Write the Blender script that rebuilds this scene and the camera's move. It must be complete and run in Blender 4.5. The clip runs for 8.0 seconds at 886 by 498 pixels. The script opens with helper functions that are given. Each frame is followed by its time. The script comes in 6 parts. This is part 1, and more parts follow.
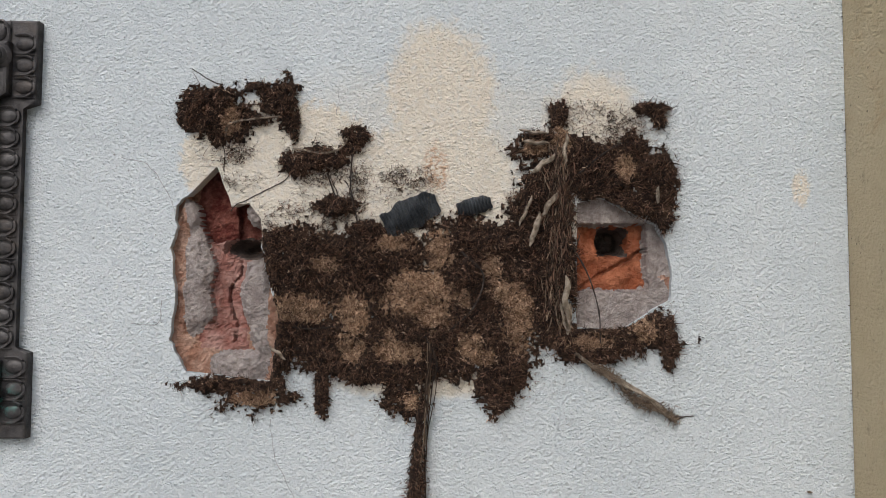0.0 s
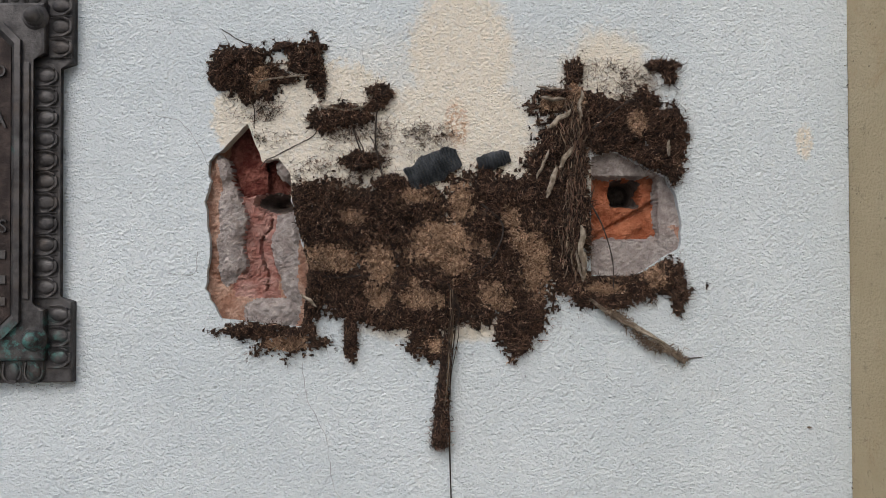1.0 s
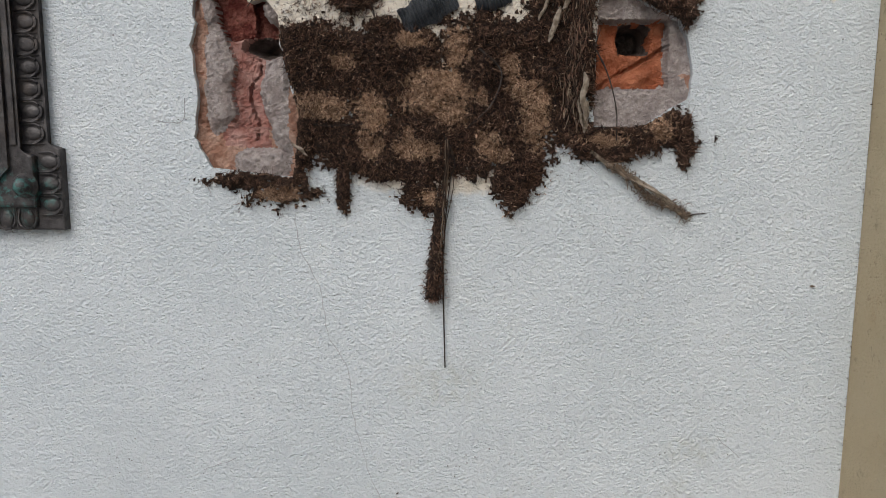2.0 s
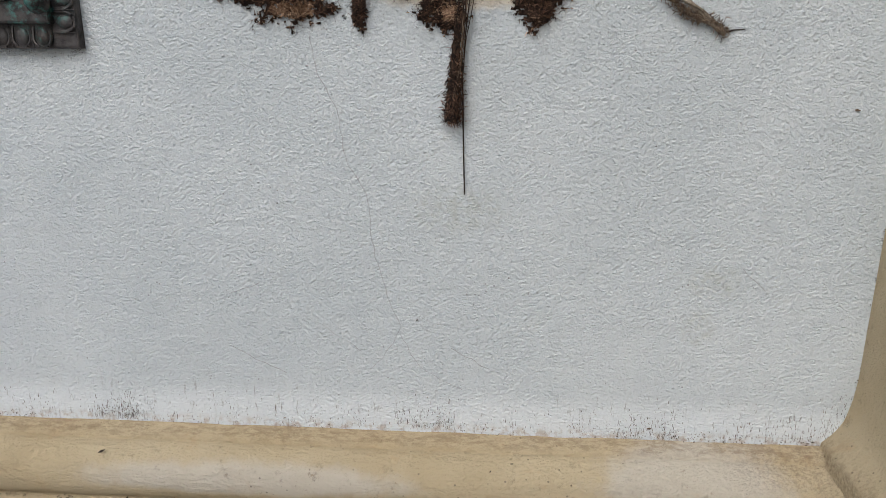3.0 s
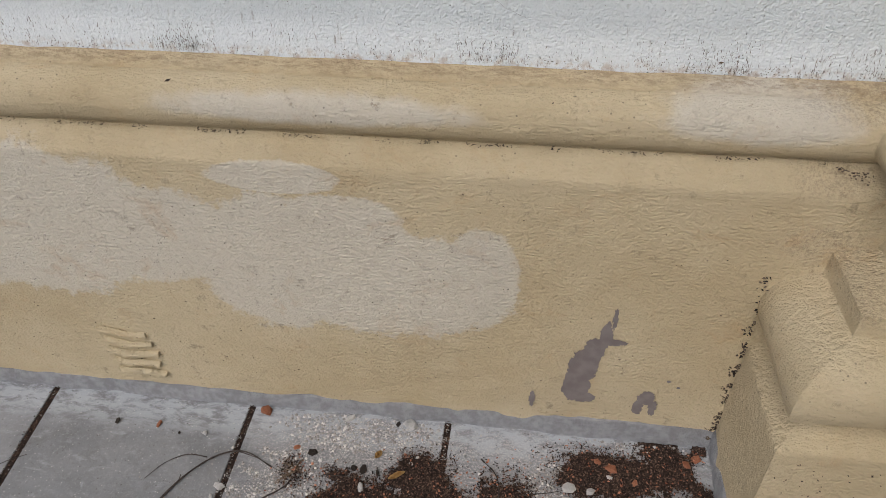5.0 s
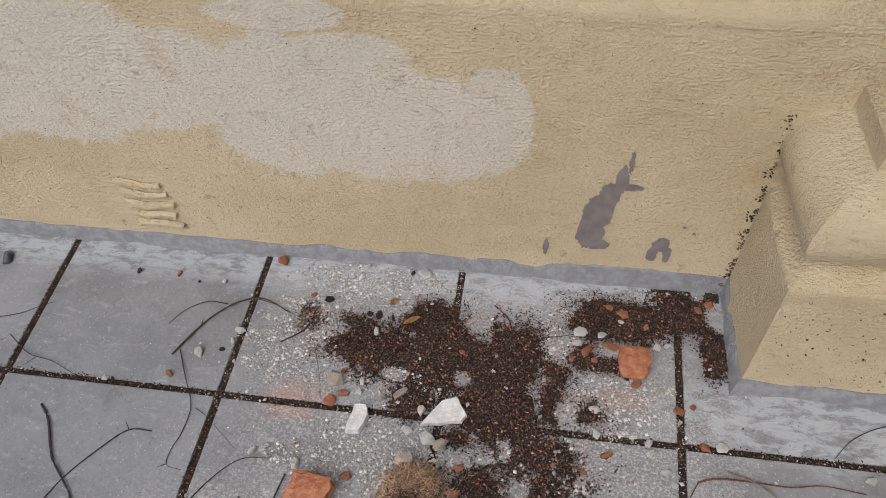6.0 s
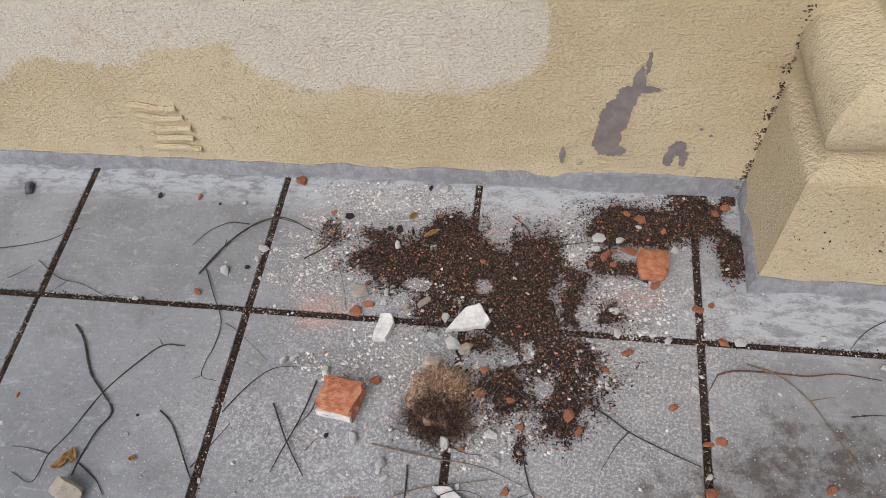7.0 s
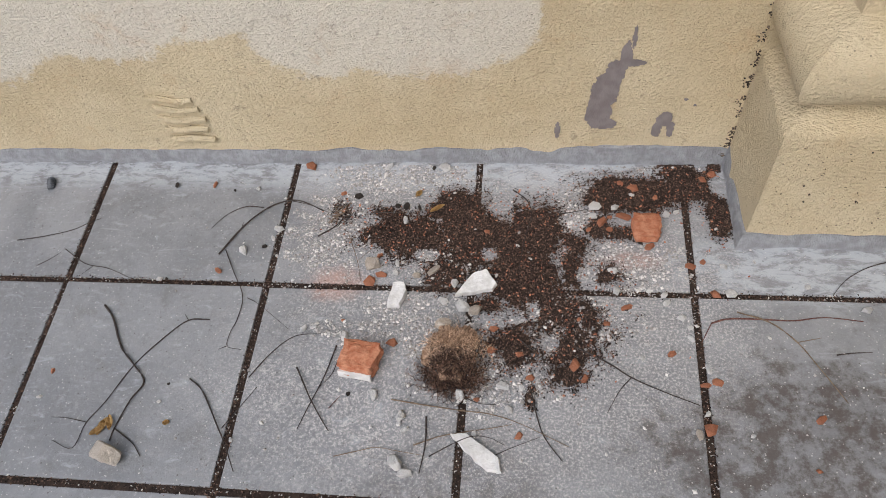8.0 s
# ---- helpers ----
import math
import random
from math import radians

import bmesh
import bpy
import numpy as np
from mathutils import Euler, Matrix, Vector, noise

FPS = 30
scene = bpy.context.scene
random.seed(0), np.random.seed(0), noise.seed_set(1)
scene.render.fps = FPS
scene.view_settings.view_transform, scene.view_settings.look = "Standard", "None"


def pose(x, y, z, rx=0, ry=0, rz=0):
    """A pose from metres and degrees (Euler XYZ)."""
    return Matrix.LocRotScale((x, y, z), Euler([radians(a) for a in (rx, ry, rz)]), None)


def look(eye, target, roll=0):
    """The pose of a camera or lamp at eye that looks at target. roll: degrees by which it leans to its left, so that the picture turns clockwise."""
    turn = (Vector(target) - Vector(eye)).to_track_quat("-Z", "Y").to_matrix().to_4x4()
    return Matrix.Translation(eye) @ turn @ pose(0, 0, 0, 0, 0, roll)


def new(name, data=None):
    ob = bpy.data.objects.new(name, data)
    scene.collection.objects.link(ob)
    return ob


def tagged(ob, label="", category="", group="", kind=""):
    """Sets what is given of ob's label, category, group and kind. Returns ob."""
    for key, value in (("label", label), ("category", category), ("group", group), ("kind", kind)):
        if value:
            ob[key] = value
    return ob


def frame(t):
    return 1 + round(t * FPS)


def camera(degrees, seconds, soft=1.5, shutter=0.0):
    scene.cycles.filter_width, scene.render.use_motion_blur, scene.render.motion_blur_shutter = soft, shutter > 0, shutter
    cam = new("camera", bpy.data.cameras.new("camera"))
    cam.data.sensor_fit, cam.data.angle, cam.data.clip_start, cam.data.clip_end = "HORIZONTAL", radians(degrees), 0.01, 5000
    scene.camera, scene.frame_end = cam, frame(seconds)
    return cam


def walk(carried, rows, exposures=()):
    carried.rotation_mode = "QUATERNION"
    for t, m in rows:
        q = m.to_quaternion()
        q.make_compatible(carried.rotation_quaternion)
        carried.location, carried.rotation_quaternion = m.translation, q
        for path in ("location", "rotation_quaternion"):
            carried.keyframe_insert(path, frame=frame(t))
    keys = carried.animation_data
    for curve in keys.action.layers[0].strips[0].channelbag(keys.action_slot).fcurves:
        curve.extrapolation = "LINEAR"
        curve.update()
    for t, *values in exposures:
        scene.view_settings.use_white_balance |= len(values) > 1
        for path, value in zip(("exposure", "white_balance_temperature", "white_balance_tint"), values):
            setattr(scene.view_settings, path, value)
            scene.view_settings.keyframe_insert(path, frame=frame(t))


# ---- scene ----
cam = camera(62.9, 8.0, 0.3)
# seconds, eye, target, roll
PATH = [
    (0.0, (0.003, -0.926, 1.455), (0.053, 1.070, 1.560), 0.2),
    (0.5, (-0.021, -0.963, 1.439), (0.035, 1.034, 1.523), -0.1),
    (1.0, (-0.031, -0.972, 1.425), (0.028, 1.027, 1.455), -0.2),
    (1.2, (-0.027, -0.970, 1.419), (0.035, 1.029, 1.413), -0.1),
    (2.5, (0.033, -0.940, 1.332), (-0.049, 1.008, 0.887), 0.3),
    (3.0, (0.044, -0.944, 1.281), (-0.087, 0.971, 0.722), 0.1),
    (3.5, (0.037, -0.954, 1.249), (-0.124, 0.900, 0.515), 0.1),
    (4.0, (0.033, -0.965, 1.231), (-0.160, 0.815, 0.339), -0.1),
    (4.5, (0.024, -0.972, 1.205), (-0.180, 0.718, 0.155), -0.4),
    (5.0, (0.021, -0.982, 1.169), (-0.194, 0.568, -0.076), -0.9),
    (5.2, (0.023, -0.985, 1.160), (-0.201, 0.510, -0.149), -1.3),
    (6.3, (0.039, -1.011, 1.106), (-0.214, 0.244, -0.431), -3.9),
    (6.5, (0.035, -1.018, 1.101), (-0.222, 0.206, -0.460), -4.5),
    (7.0, (0.018, -1.058, 1.097), (-0.232, 0.125, -0.497), -6.1),
    (7.5, (0.010, -1.104, 1.100), (-0.228, 0.070, -0.502), -7.2),
    (8.0, (0.002, -1.179, 1.113), (-0.226, 0.042, -0.455), -7.2),
]
EXPOSURES = [(0.0, 0.09, 6500, 10), (1.2, 0.09, 6500, 10), (2.5, -0.05, 6500, 10), (4.0, -0.08, 6500, 10), (5.0, -0.06, 6500, 11), (6.5, 0.32, 6330, 11), (8.0, 0.40, 6280, 11)]
walk(cam, [(t, look(e, g, r)) for t, e, g, r in PATH], EXPOSURES)

# ---- light: an overcast sky ----
world = bpy.data.worlds.new("overcast_sky")
scene.world = world
world.use_nodes = True
wt = world.node_tree
sky = wt.nodes.new("ShaderNodeTexSky")
sky.sky_type, sky.sun_disc = "NISHITA", False
sky.sun_elevation, sky.sun_rotation = radians(46), radians(202)
sky.air_density, sky.dust_density, sky.ozone_density = 1.0, 3.8, 1.0
bg = wt.nodes["Background"]
bg.inputs["Strength"].default_value = 0.12
wt.links.new(sky.outputs["Color"], bg.inputs["Color"])
sun_data = bpy.data.lights.new("sun", "SUN")
sun_data.energy, sun_data.angle, sun_data.color = 1.3, radians(45), (0.93, 0.97, 1.0)
sun = new("sun", sun_data)
sun.matrix_world = look((-1.5, -3.7, 4.2), (0, 0, 0))


# ---- materials ----
class Graph:
    """Short names for shader nodes."""

    def __init__(self, name, local=False):
        self.mat = bpy.data.materials.new(name)
        self.mat.use_nodes = True
        self.tree = self.mat.node_tree
        self.bsdf = self.tree.nodes["Principled BSDF"]
        if local:
            self.pos = self.tree.nodes.new("ShaderNodeTexCoord").outputs["Object"]
        else:
            self.pos = self.tree.nodes.new("ShaderNodeNewGeometry").outputs["Position"]
        self.xyz = None

    def put(self, sock, value):
        if isinstance(value, bpy.types.NodeSocket):
            self.tree.links.new(value, sock)
        elif isinstance(value, (tuple, list)) and len(value) == 3 and len(sock.default_value) == 4:
            sock.default_value = (*value, 1)
        else:
            sock.default_value = value

    def axis(self, i):
        if self.xyz is None:
            self.xyz = self.tree.nodes.new("ShaderNodeSeparateXYZ")
            self.tree.links.new(self.pos, self.xyz.inputs[0])
        return self.xyz.outputs[i]

    def math(self, op, a, b=0.0, c=0.0):
        n = self.tree.nodes.new("ShaderNodeMath")
        n.operation = op
        for s, v in zip(n.inputs, (a, b, c)):
            self.put(s, v)
        return n.outputs[0]

    def scaled(self, sx, sy, sz):
        n = self.tree.nodes.new("ShaderNodeVectorMath")
        n.operation = "MULTIPLY"
        self.put(n.inputs[0], self.pos)
        n.inputs[1].default_value = (sx, sy, sz)
        return n.outputs[0]

    def noise(self, scale, detail=4.0, rough=0.6, distort=0.0, vec=None):
        n = self.tree.nodes.new("ShaderNodeTexNoise")
        self.put(n.inputs["Vector"], vec or self.pos)
        n.inputs["Scale"].default_value, n.inputs["Detail"].default_value = scale, detail
        n.inputs["Roughness"].default_value, n.inputs["Distortion"].default_value = rough, distort
        return n.outputs[0]

    def cells(self, scale, vec=None, feature="F1"):
        n = self.tree.nodes.new("ShaderNodeTexVoronoi")
        n.feature = feature
        self.put(n.inputs["Vector"], vec or self.pos)
        n.inputs["Scale"].default_value = scale
        return n.outputs["Distance"]

    def step(self, v, lo, hi, a=0.0, b=1.0):
        n = self.tree.nodes.new("ShaderNodeMapRange")
        n.interpolation_type = "SMOOTHSTEP"
        for s, x in zip(n.inputs, (v, lo, hi, a, b)):
            self.put(s, x)
        return n.outputs[0]

    def mix(self, fac, a, b):
        n = self.tree.nodes.new("ShaderNodeMix")
        n.data_type = "RGBA"
        self.put(n.inputs[0], fac)
        self.put(n.inputs[6], a)
        self.put(n.inputs[7], b)
        return n.outputs[2]

    def blob(self, u, v, cu, cv, ru, rv, wobble, soft=0.25):
        """1 inside an ellipse on two axes, with an uneven rim."""
        du = self.math("DIVIDE", self.math("SUBTRACT", u, cu), ru)
        dv = self.math("DIVIDE", self.math("SUBTRACT", v, cv), rv)
        d = self.math("SQRT", self.math("ADD", self.math("MULTIPLY", du, du), self.math("MULTIPLY", dv, dv)))
        return self.step(self.math("ADD", d, wobble), 1 + soft, 1 - soft)

    def most(self, masks):
        m = masks[0]
        for k in masks[1:]:
            m = self.math("MAXIMUM", m, k)
        return m

    def random(self):
        return self.tree.nodes.new("ShaderNodeObjectInfo").outputs["Random"]

    def island(self):
        return self.tree.nodes.new("ShaderNodeNewGeometry").outputs["Random Per Island"]

    def done(self, colour, rough, height=None, dist=0.002, strength=1.0, metal=0.0, spec=0.35):
        b = self.bsdf
        self.put(b.inputs["Base Color"], colour)
        self.put(b.inputs["Roughness"], rough)
        self.put(b.inputs["Metallic"], metal)
        b.inputs["Specular IOR Level"].default_value = spec
        if height is not None:
            n = self.tree.nodes.new("ShaderNodeBump")
            n.inputs["Strength"].default_value, n.inputs["Distance"].default_value = strength, dist
            self.put(n.inputs["Height"], height)
            self.tree.links.new(n.outputs[0], b.inputs["Normal"])
        return self.mat


def wobble(g, scale, amount, detail=5.0):
    return g.math("MULTIPLY", g.math("SUBTRACT", g.noise(scale, detail, 0.65), 0.5), amount)


def make_white_plaster():
    g = Graph("white_painted_plaster")
    x, z = g.axis(0), g.axis(2)
    col = g.mix(g.step(g.noise(3.0, 5), 0.35, 0.7), (0.565, 0.618, 0.645), (0.635, 0.685, 0.71))
    col = g.mix(g.math("MULTIPLY", g.step(g.noise(14, 5, 0.7), 0.55, 0.8), 0.35), col, (0.58, 0.62, 0.62))
    w = g.math("ADD", wobble(g, 16, 0.5), wobble(g, 90, 0.7))
    # old cream paint laid bare by the climbing plant
    cream = g.most([
        g.blob(x, z, 0.022, 1.70, 0.072, 0.095, w, 0.22),
        g.math("MULTIPLY", g.blob(x, z, 0.02, 1.63, 0.24, 0.09, w, 0.5), 0.45),
        g.blob(x, z, 0.020, 1.60, 0.105, 0.085, w, 0.25),
        g.blob(x, z, -0.17, 1.60, 0.13, 0.095, w, 0.1),
        g.blob(x, z, -0.250, 1.615, 0.060, 0.055, w, 0.1),
        g.blob(x, z, 0.22, 1.66, 0.065, 0.075, wobble(g, 60, 1.2), 0.3),
        g.blob(x, z, 0.05, 1.53, 0.17, 0.06, w, 0.2),
        g.math("MULTIPLY", g.blob(x, z, 0.492, 1.585, 0.012, 0.022, wobble(g, 120, 1.6), 0.3), g.step(g.noise(200, 4, 0.7), 0.36, 0.5)),
        g.blob(x, z, 0.0, 1.335, 0.10, 0.02, wobble(g, 60, 1.2), 0.3),
    ])
    hairs = g.math("MULTIPLY", cream, g.step(g.noise(260, 5, 0.8, 0.0, g.scaled(1.0, 1.0, 0.55)), 0.60, 0.72))
    col = g.mix(g.math("MULTIPLY", cream, g.step(g.noise(120, 5, 0.75), 0.30, 0.55, 0.55, 0.9)), col, g.mix(g.noise(70, 4), (0.66, 0.575, 0.455), (0.75, 0.69, 0.585)))
    col = g.mix(g.math("MULTIPLY", hairs, 0.6), col, (0.22, 0.16, 0.11))
    rust = g.math("MULTIPLY", g.blob(x, z, 0.017, 1.608, 0.016, 0.030, wobble(g, 60, 1.2), 0.3), g.step(g.noise(170, 5, 0.75), 0.42, 0.58))
    col = g.mix(g.math("MULTIPLY", rust, 0.7), col, (0.50, 0.27, 0.14))
    # faint damp marks
    damp = g.most([g.blob(x, z, 0.345, 0.965, 0.035, 0.02, wobble(g, 40, 1.0), 0.5), g.blob(x, z, 0.0, 1.06, 0.06, 0.03, wobble(g, 40, 1.0), 0.6), g.blob(x, z, 0.33, 0.90, 0.02, 0.025, wobble(g, 40, 1.0), 0.6)])
    col = g.mix(g.math("MULTIPLY", g.math("MULTIPLY", damp, g.step(g.noise(70, 5, 0.7), 0.35, 0.65)), 0.35), col, (0.42, 0.43, 0.36))
    # brighter repaint along the foot, with mould streaks
    foot = g.step(g.math("ADD", z, wobble(g, 7, 0.03)), 0.80, 0.755)
    col = g.mix(g.math("MULTIPLY", foot, 0.85), col, (0.77, 0.82, 0.85))
    streaks = g.noise(110, 5, 0.75, 0.0, g.scaled(1.3, 1.0, 0.28))
    band = g.math("MULTIPLY", g.step(z, 0.81, 0.765), g.step(g.noise(5.0, 3), 0.34, 0.55))
    col = g.mix(g.math("MULTIPLY", g.step(streaks, 0.56, 0.70), g.math("MULTIPLY", band, 0.95)), col, (0.10, 0.085, 0.06))
    edge = g.math("MULTIPLY", g.step(z, 0.745, 0.726), g.step(g.noise(60, 5, 0.7), 0.45, 0.62))
    col = g.mix(g.math("MULTIPLY", edge, 0.6), col, (0.36, 0.24, 0.15))
    # pin-prick dirt
    pits = g.math("MULTIPLY", g.step(g.cells(85), 0.13, 0.07), g.step(g.noise(9, 3), 0.52, 0.66))
    col = g.mix(g.math("MULTIPLY", pits, 0.7), col, (0.12, 0.11, 0.10))
    lumps = g.noise(190, 4, 0.62, 0.0, g.scaled(0.9, 1.0, 1.1))
    h = g.math("ADD", g.math("MULTIPLY", lumps, 0.55), g.math("ADD", g.math("MULTIPLY", g.noise(40, 4), 0.45), g.math("MULTIPLY", g.step(g.cells(230), 0.45, 0.05), 0.12)))
    return g.done(col, 0.75, h, 0.0085, 1.0)


def make_ochre(cream_patches=True):
    g = Graph("ochre_painted_plaster")
    x, z = g.axis(0), g.axis(2)
    col = g.mix(g.step(g.noise(4.0, 6), 0.3, 0.7), (0.555, 0.45, 0.28), (0.645, 0.545, 0.365))
    col = g.mix(g.math("MULTIPLY", g.step(g.noise(17, 5, 0.7), 0.5, 0.75), 0.35), col, (0.68, 0.58, 0.40))
    w = g.math("ADD", wobble(g, 9, 0.6), wobble(g, 60, 0.4))
    pale = g.most([
        g.blob(x, z, -0.198, 0.349, 0.208, 0.124, w, 0.06),
        g.blob(x, z, -0.044, 0.383, 0.067, 0.097, w, 0.06),
        g.blob(x, z, -0.405, 0.374, 0.151, 0.147, w, 0.06),
        g.blob(x, z, -0.648, 0.420, 0.266, 0.103, w, 0.06),
        g.blob(x, z, -0.808, 0.437, 0.232, 0.159, w, 0.06),
        g.blob(x, z, -1.178, 0.394, 0.289, 0.184, w, 0.06),
        g.blob(x, z, -0.375, 0.555, 0.110, 0.028, w, 0.06),
        g.blob(x, z, -0.275, 0.469, 0.112, 0.060, w, 0.06),
        g.blob(x, z, -0.306, 0.673, 0.216, 0.023, wobble(g, 22, 1.0), 0.3),
        g.blob(x, z, 0.331, 0.691, 0.124, 0.037, wobble(g, 22, 1.0), 0.3),
    ])
    col = g.mix(g.math("MULTIPLY", pale, 0.85), col, g.mix(g.noise(30, 5), (0.645, 0.595, 0.495), (0.725, 0.685, 0.595)))
    grime = g.math("MULTIPLY", g.step(g.noise(38, 6, 0.75), 0.57, 0.70), g.step(g.noise(4.5, 3), 0.38, 0.60))
    col = g.mix(g.math("MULTIPLY", grime, 0.55), col, (0.22, 0.16, 0.10))
    scuff = g.math("MULTIPLY", g.step(g.noise(55, 5, 0.75, 0.4, g.scaled(1.0, 1.0, 2.2)), 0.60, 0.68), g.step(g.noise(6.0, 3), 0.42, 0.58))
    col = g.mix(g.math("MULTIPLY", scuff, 0.5), col, (0.34, 0.24, 0.15))
    stain = g.step(g.noise(11, 6, 0.7, 0.6), 0.55, 0.72)
    col = g.mix(g.math("MULTIPLY", stain, 0.35), col, (0.52, 0.33, 0.16))
    pits = g.math("MULTIPLY", g.step(g.cells(75), 0.15, 0.07), g.step(g.noise(8, 3), 0.48, 0.62))
    col = g.mix(g.math("MULTIPLY", pits, 0.6), col, (0.10, 0.08, 0.06))
    # lichen and soot on the ledges beside the pilaster
    soot = g.most([g.blob(x, z, 0.47, 0.495, 0.07, 0.03, w, 0.5), g.blob(x, z, 0.50, 0.706, 0.11, 0.022, w, 0.5), g.blob(x, z, 0.45, 0.605, 0.05, 0.03, w, 0.5)])
    col = g.mix(g.math("MULTIPLY", g.math("MULTIPLY", soot, g.step(g.noise(210, 6, 0.8), 0.44, 0.62)), 0.4), col, (0.17, 0.115, 0.095))
    # rusty bloom where the rain stands on the top of the moulding
    rust = g.math("MULTIPLY", g.step(g.noise(120, 6, 0.75, 0.0, g.scaled(0.35, 1, 1)), 0.40, 0.62), g.math("MULTIPLY", g.step(z, 0.704, 0.719), g.step(z, 0.76, 0.72)))
    col = g.mix(g.math("MULTIPLY", rust, 0.5), col, (0.24, 0.15, 0.09))
    h = g.math("ADD", g.math("MULTIPLY", g.noise(170, 5, 0.65, 0.0, g.scaled(0.7, 1, 1.3)), 0.7), g.math("MULTIPLY", g.noise(35, 4), 0.6))
    return g.done(col, 0.8, h, 0.014, 1.0)


def make_simple(name, dark, light, scale, rough=0.85, bump=0.002, fine=4.0, local=True, vary=0.0, metal=0.0, spec=0.3, lo=0.35, hi=0.68):
    """Two-tone weathered surface: broad patches, grain and fine relief."""
    g = Graph(name, local)
    col = g.mix(g.step(g.noise(scale, 5, 0.65), lo, hi), dark, light)
    col = g.mix(g.math("MULTIPLY", g.noise(scale * fine, 4, 0.7), 0.45), col, tuple(0.6 * c for c in dark))
    if vary:
        col = g.mix(g.math("MULTIPLY", g.random(), vary), col, tuple(0.45 * c for c in dark))
    h = g.math("ADD", g.noise(scale * 2, 4), g.math("MULTIPLY", g.noise(scale * fine * 2, 3), 0.4))
    return g.done(col, rough, h, bump, 0.8, metal, spec)


def make_tile():
    g = Graph("grey_cement_tile")
    x, y = g.axis(0), g.axis(1)
    col = g.mix(g.step(g.noise(5, 6, 0.6, 0.4), 0.35, 0.68), (0.19, 0.194, 0.203), (0.265, 0.27, 0.28))
    col = g.mix(g.math("MULTIPLY", g.random(), 0.35), col, (0.17, 0.175, 0.176))
    col = g.mix(g.math("MULTIPLY", g.step(g.noise(13, 6, 0.75, 1.0), 0.52, 0.70), 0.45), col, (0.145, 0.14, 0.136))
    col = g.mix(g.math("MULTIPLY", g.step(g.noise(75, 5, 0.8), 0.52, 0.72), 0.4), col, (0.36, 0.365, 0.37))
    col = g.mix(g.math("MULTIPLY", g.step(g.noise(22, 6, 0.7, 0.5, g.scaled(1, 2.2, 1)), 0.54, 0.72), 0.5), col, (0.40, 0.42, 0.44))
    col = g.mix(g.math("MULTIPLY", g.step(g.noise(170, 5, 0.8, 0.3), 0.54, 0.66), 0.30), col, (0.42, 0.42, 0.42))
    col = g.mix(g.math("MULTIPLY", g.step(g.noise(150, 5, 0.8, 0.3, g.scaled(1.1, 0.9, 1)), 0.56, 0.68), 0.40), col, (0.09, 0.085, 0.08))
    # lime dust where plaster was trodden in
    dust = g.most([
        g.blob(x, y, -0.22, -0.30, 0.24, 0.22, wobble(g, 12, 1.0), 0.4),
        g.blob(x, y, 0.13, -0.42, 0.26, 0.28, wobble(g, 12, 1.0), 0.4),
        g.blob(x, y, 0.15, -0.13, 0.24, 0.05, wobble(g, 12, 1.0), 0.4),
        g.blob(x, y, -0.22, -0.15, 0.22, 0.08, wobble(g, 12, 1.0), 0.4),
        g.blob(x, y, 0.20, -0.36, 0.12, 0.08, wobble(g, 12, 1.0), 0.4),
        g.blob(x, y, -0.1, -0.62, 0.4, 0.2, wobble(g, 12, 1.2), 0.5),
    ])
    speck = g.step(g.noise(230, 5, 0.75), 0.45, 0.65)
    col = g.mix(g.math("MULTIPLY", g.math("MULTIPLY", dust, speck), 0.8), col, (0.58, 0.545, 0.52))
    # bluish cement smear along the wall
    near = g.most([g.step(y, -0.19, -0.11), g.blob(x, y, 0.52, -0.34, 0.22, 0.08, wobble(g, 14, 0.8), 0.4)])
    smear = g.math("MULTIPLY", near, g.step(g.noise(20, 6, 0.75, 0.4, g.scaled(1, 2.2, 1)), 0.40, 0.56))
    col = g.mix(g.math("MULTIPLY", smear, 0.7), col, (0.46, 0.49, 0.52))
    # damp spill and brick rubbings
    wet = g.most([g.blob(x, y, 0.52, -0.74, 0.30, 0.20, g.math("ADD", wobble(g, 11, 1.4), wobble(g, 45, 0.9)), 0.22), g.blob(x, y, 0.35, -0.80, 0.10, 0.12, wobble(g, 14, 1.6), 0.35), g.math("MULTIPLY", g.blob(x, y, -0.10, -0.80, 0.14, 0.12, wobble(g, 9, 1.2), 0.6), 0.5)])
    col = g.mix(g.math("MULTIPLY", wet, g.step(g.noise(25, 6, 0.75), 0.40, 0.60, 0.12, 0.85)), col, (0.070, 0.056, 0.047))
    red = g.most([g.blob(x, y, -0.36, -0.40, 0.05, 0.035, wobble(g, 40, 1.4), 0.5), g.blob(x, y, 0.20, -0.33, 0.05, 0.02, wobble(g, 40, 1.4), 0.5)])
    col = g.mix(g.math("MULTIPLY", g.math("MULTIPLY", red, g.noise(90, 4, 0.7)), 0.5), col, (0.55, 0.20, 0.09))
    col = g.mix(g.math("MULTIPLY", g.step(g.cells(95), 0.15, 0.07), 0.6), col, (0.60, 0.58, 0.55))
    scratch = g.most([g.step(g.noise(60, 3, 0.6, 0.0, g.scaled(0.12, 1.6, 1)), 0.66, 0.74), g.step(g.noise(60, 3, 0.6, 0.0, g.scaled(1.7, 0.15, 1)), 0.68, 0.76)])
    col = g.mix(g.math("MULTIPLY", scratch, 0.30), col, (0.42, 0.43, 0.44))
    col = g.mix(g.math("MULTIPLY", g.step(g.cells(55), 0.10, 0.05), 0.7), col, (0.08, 0.07, 0.06))
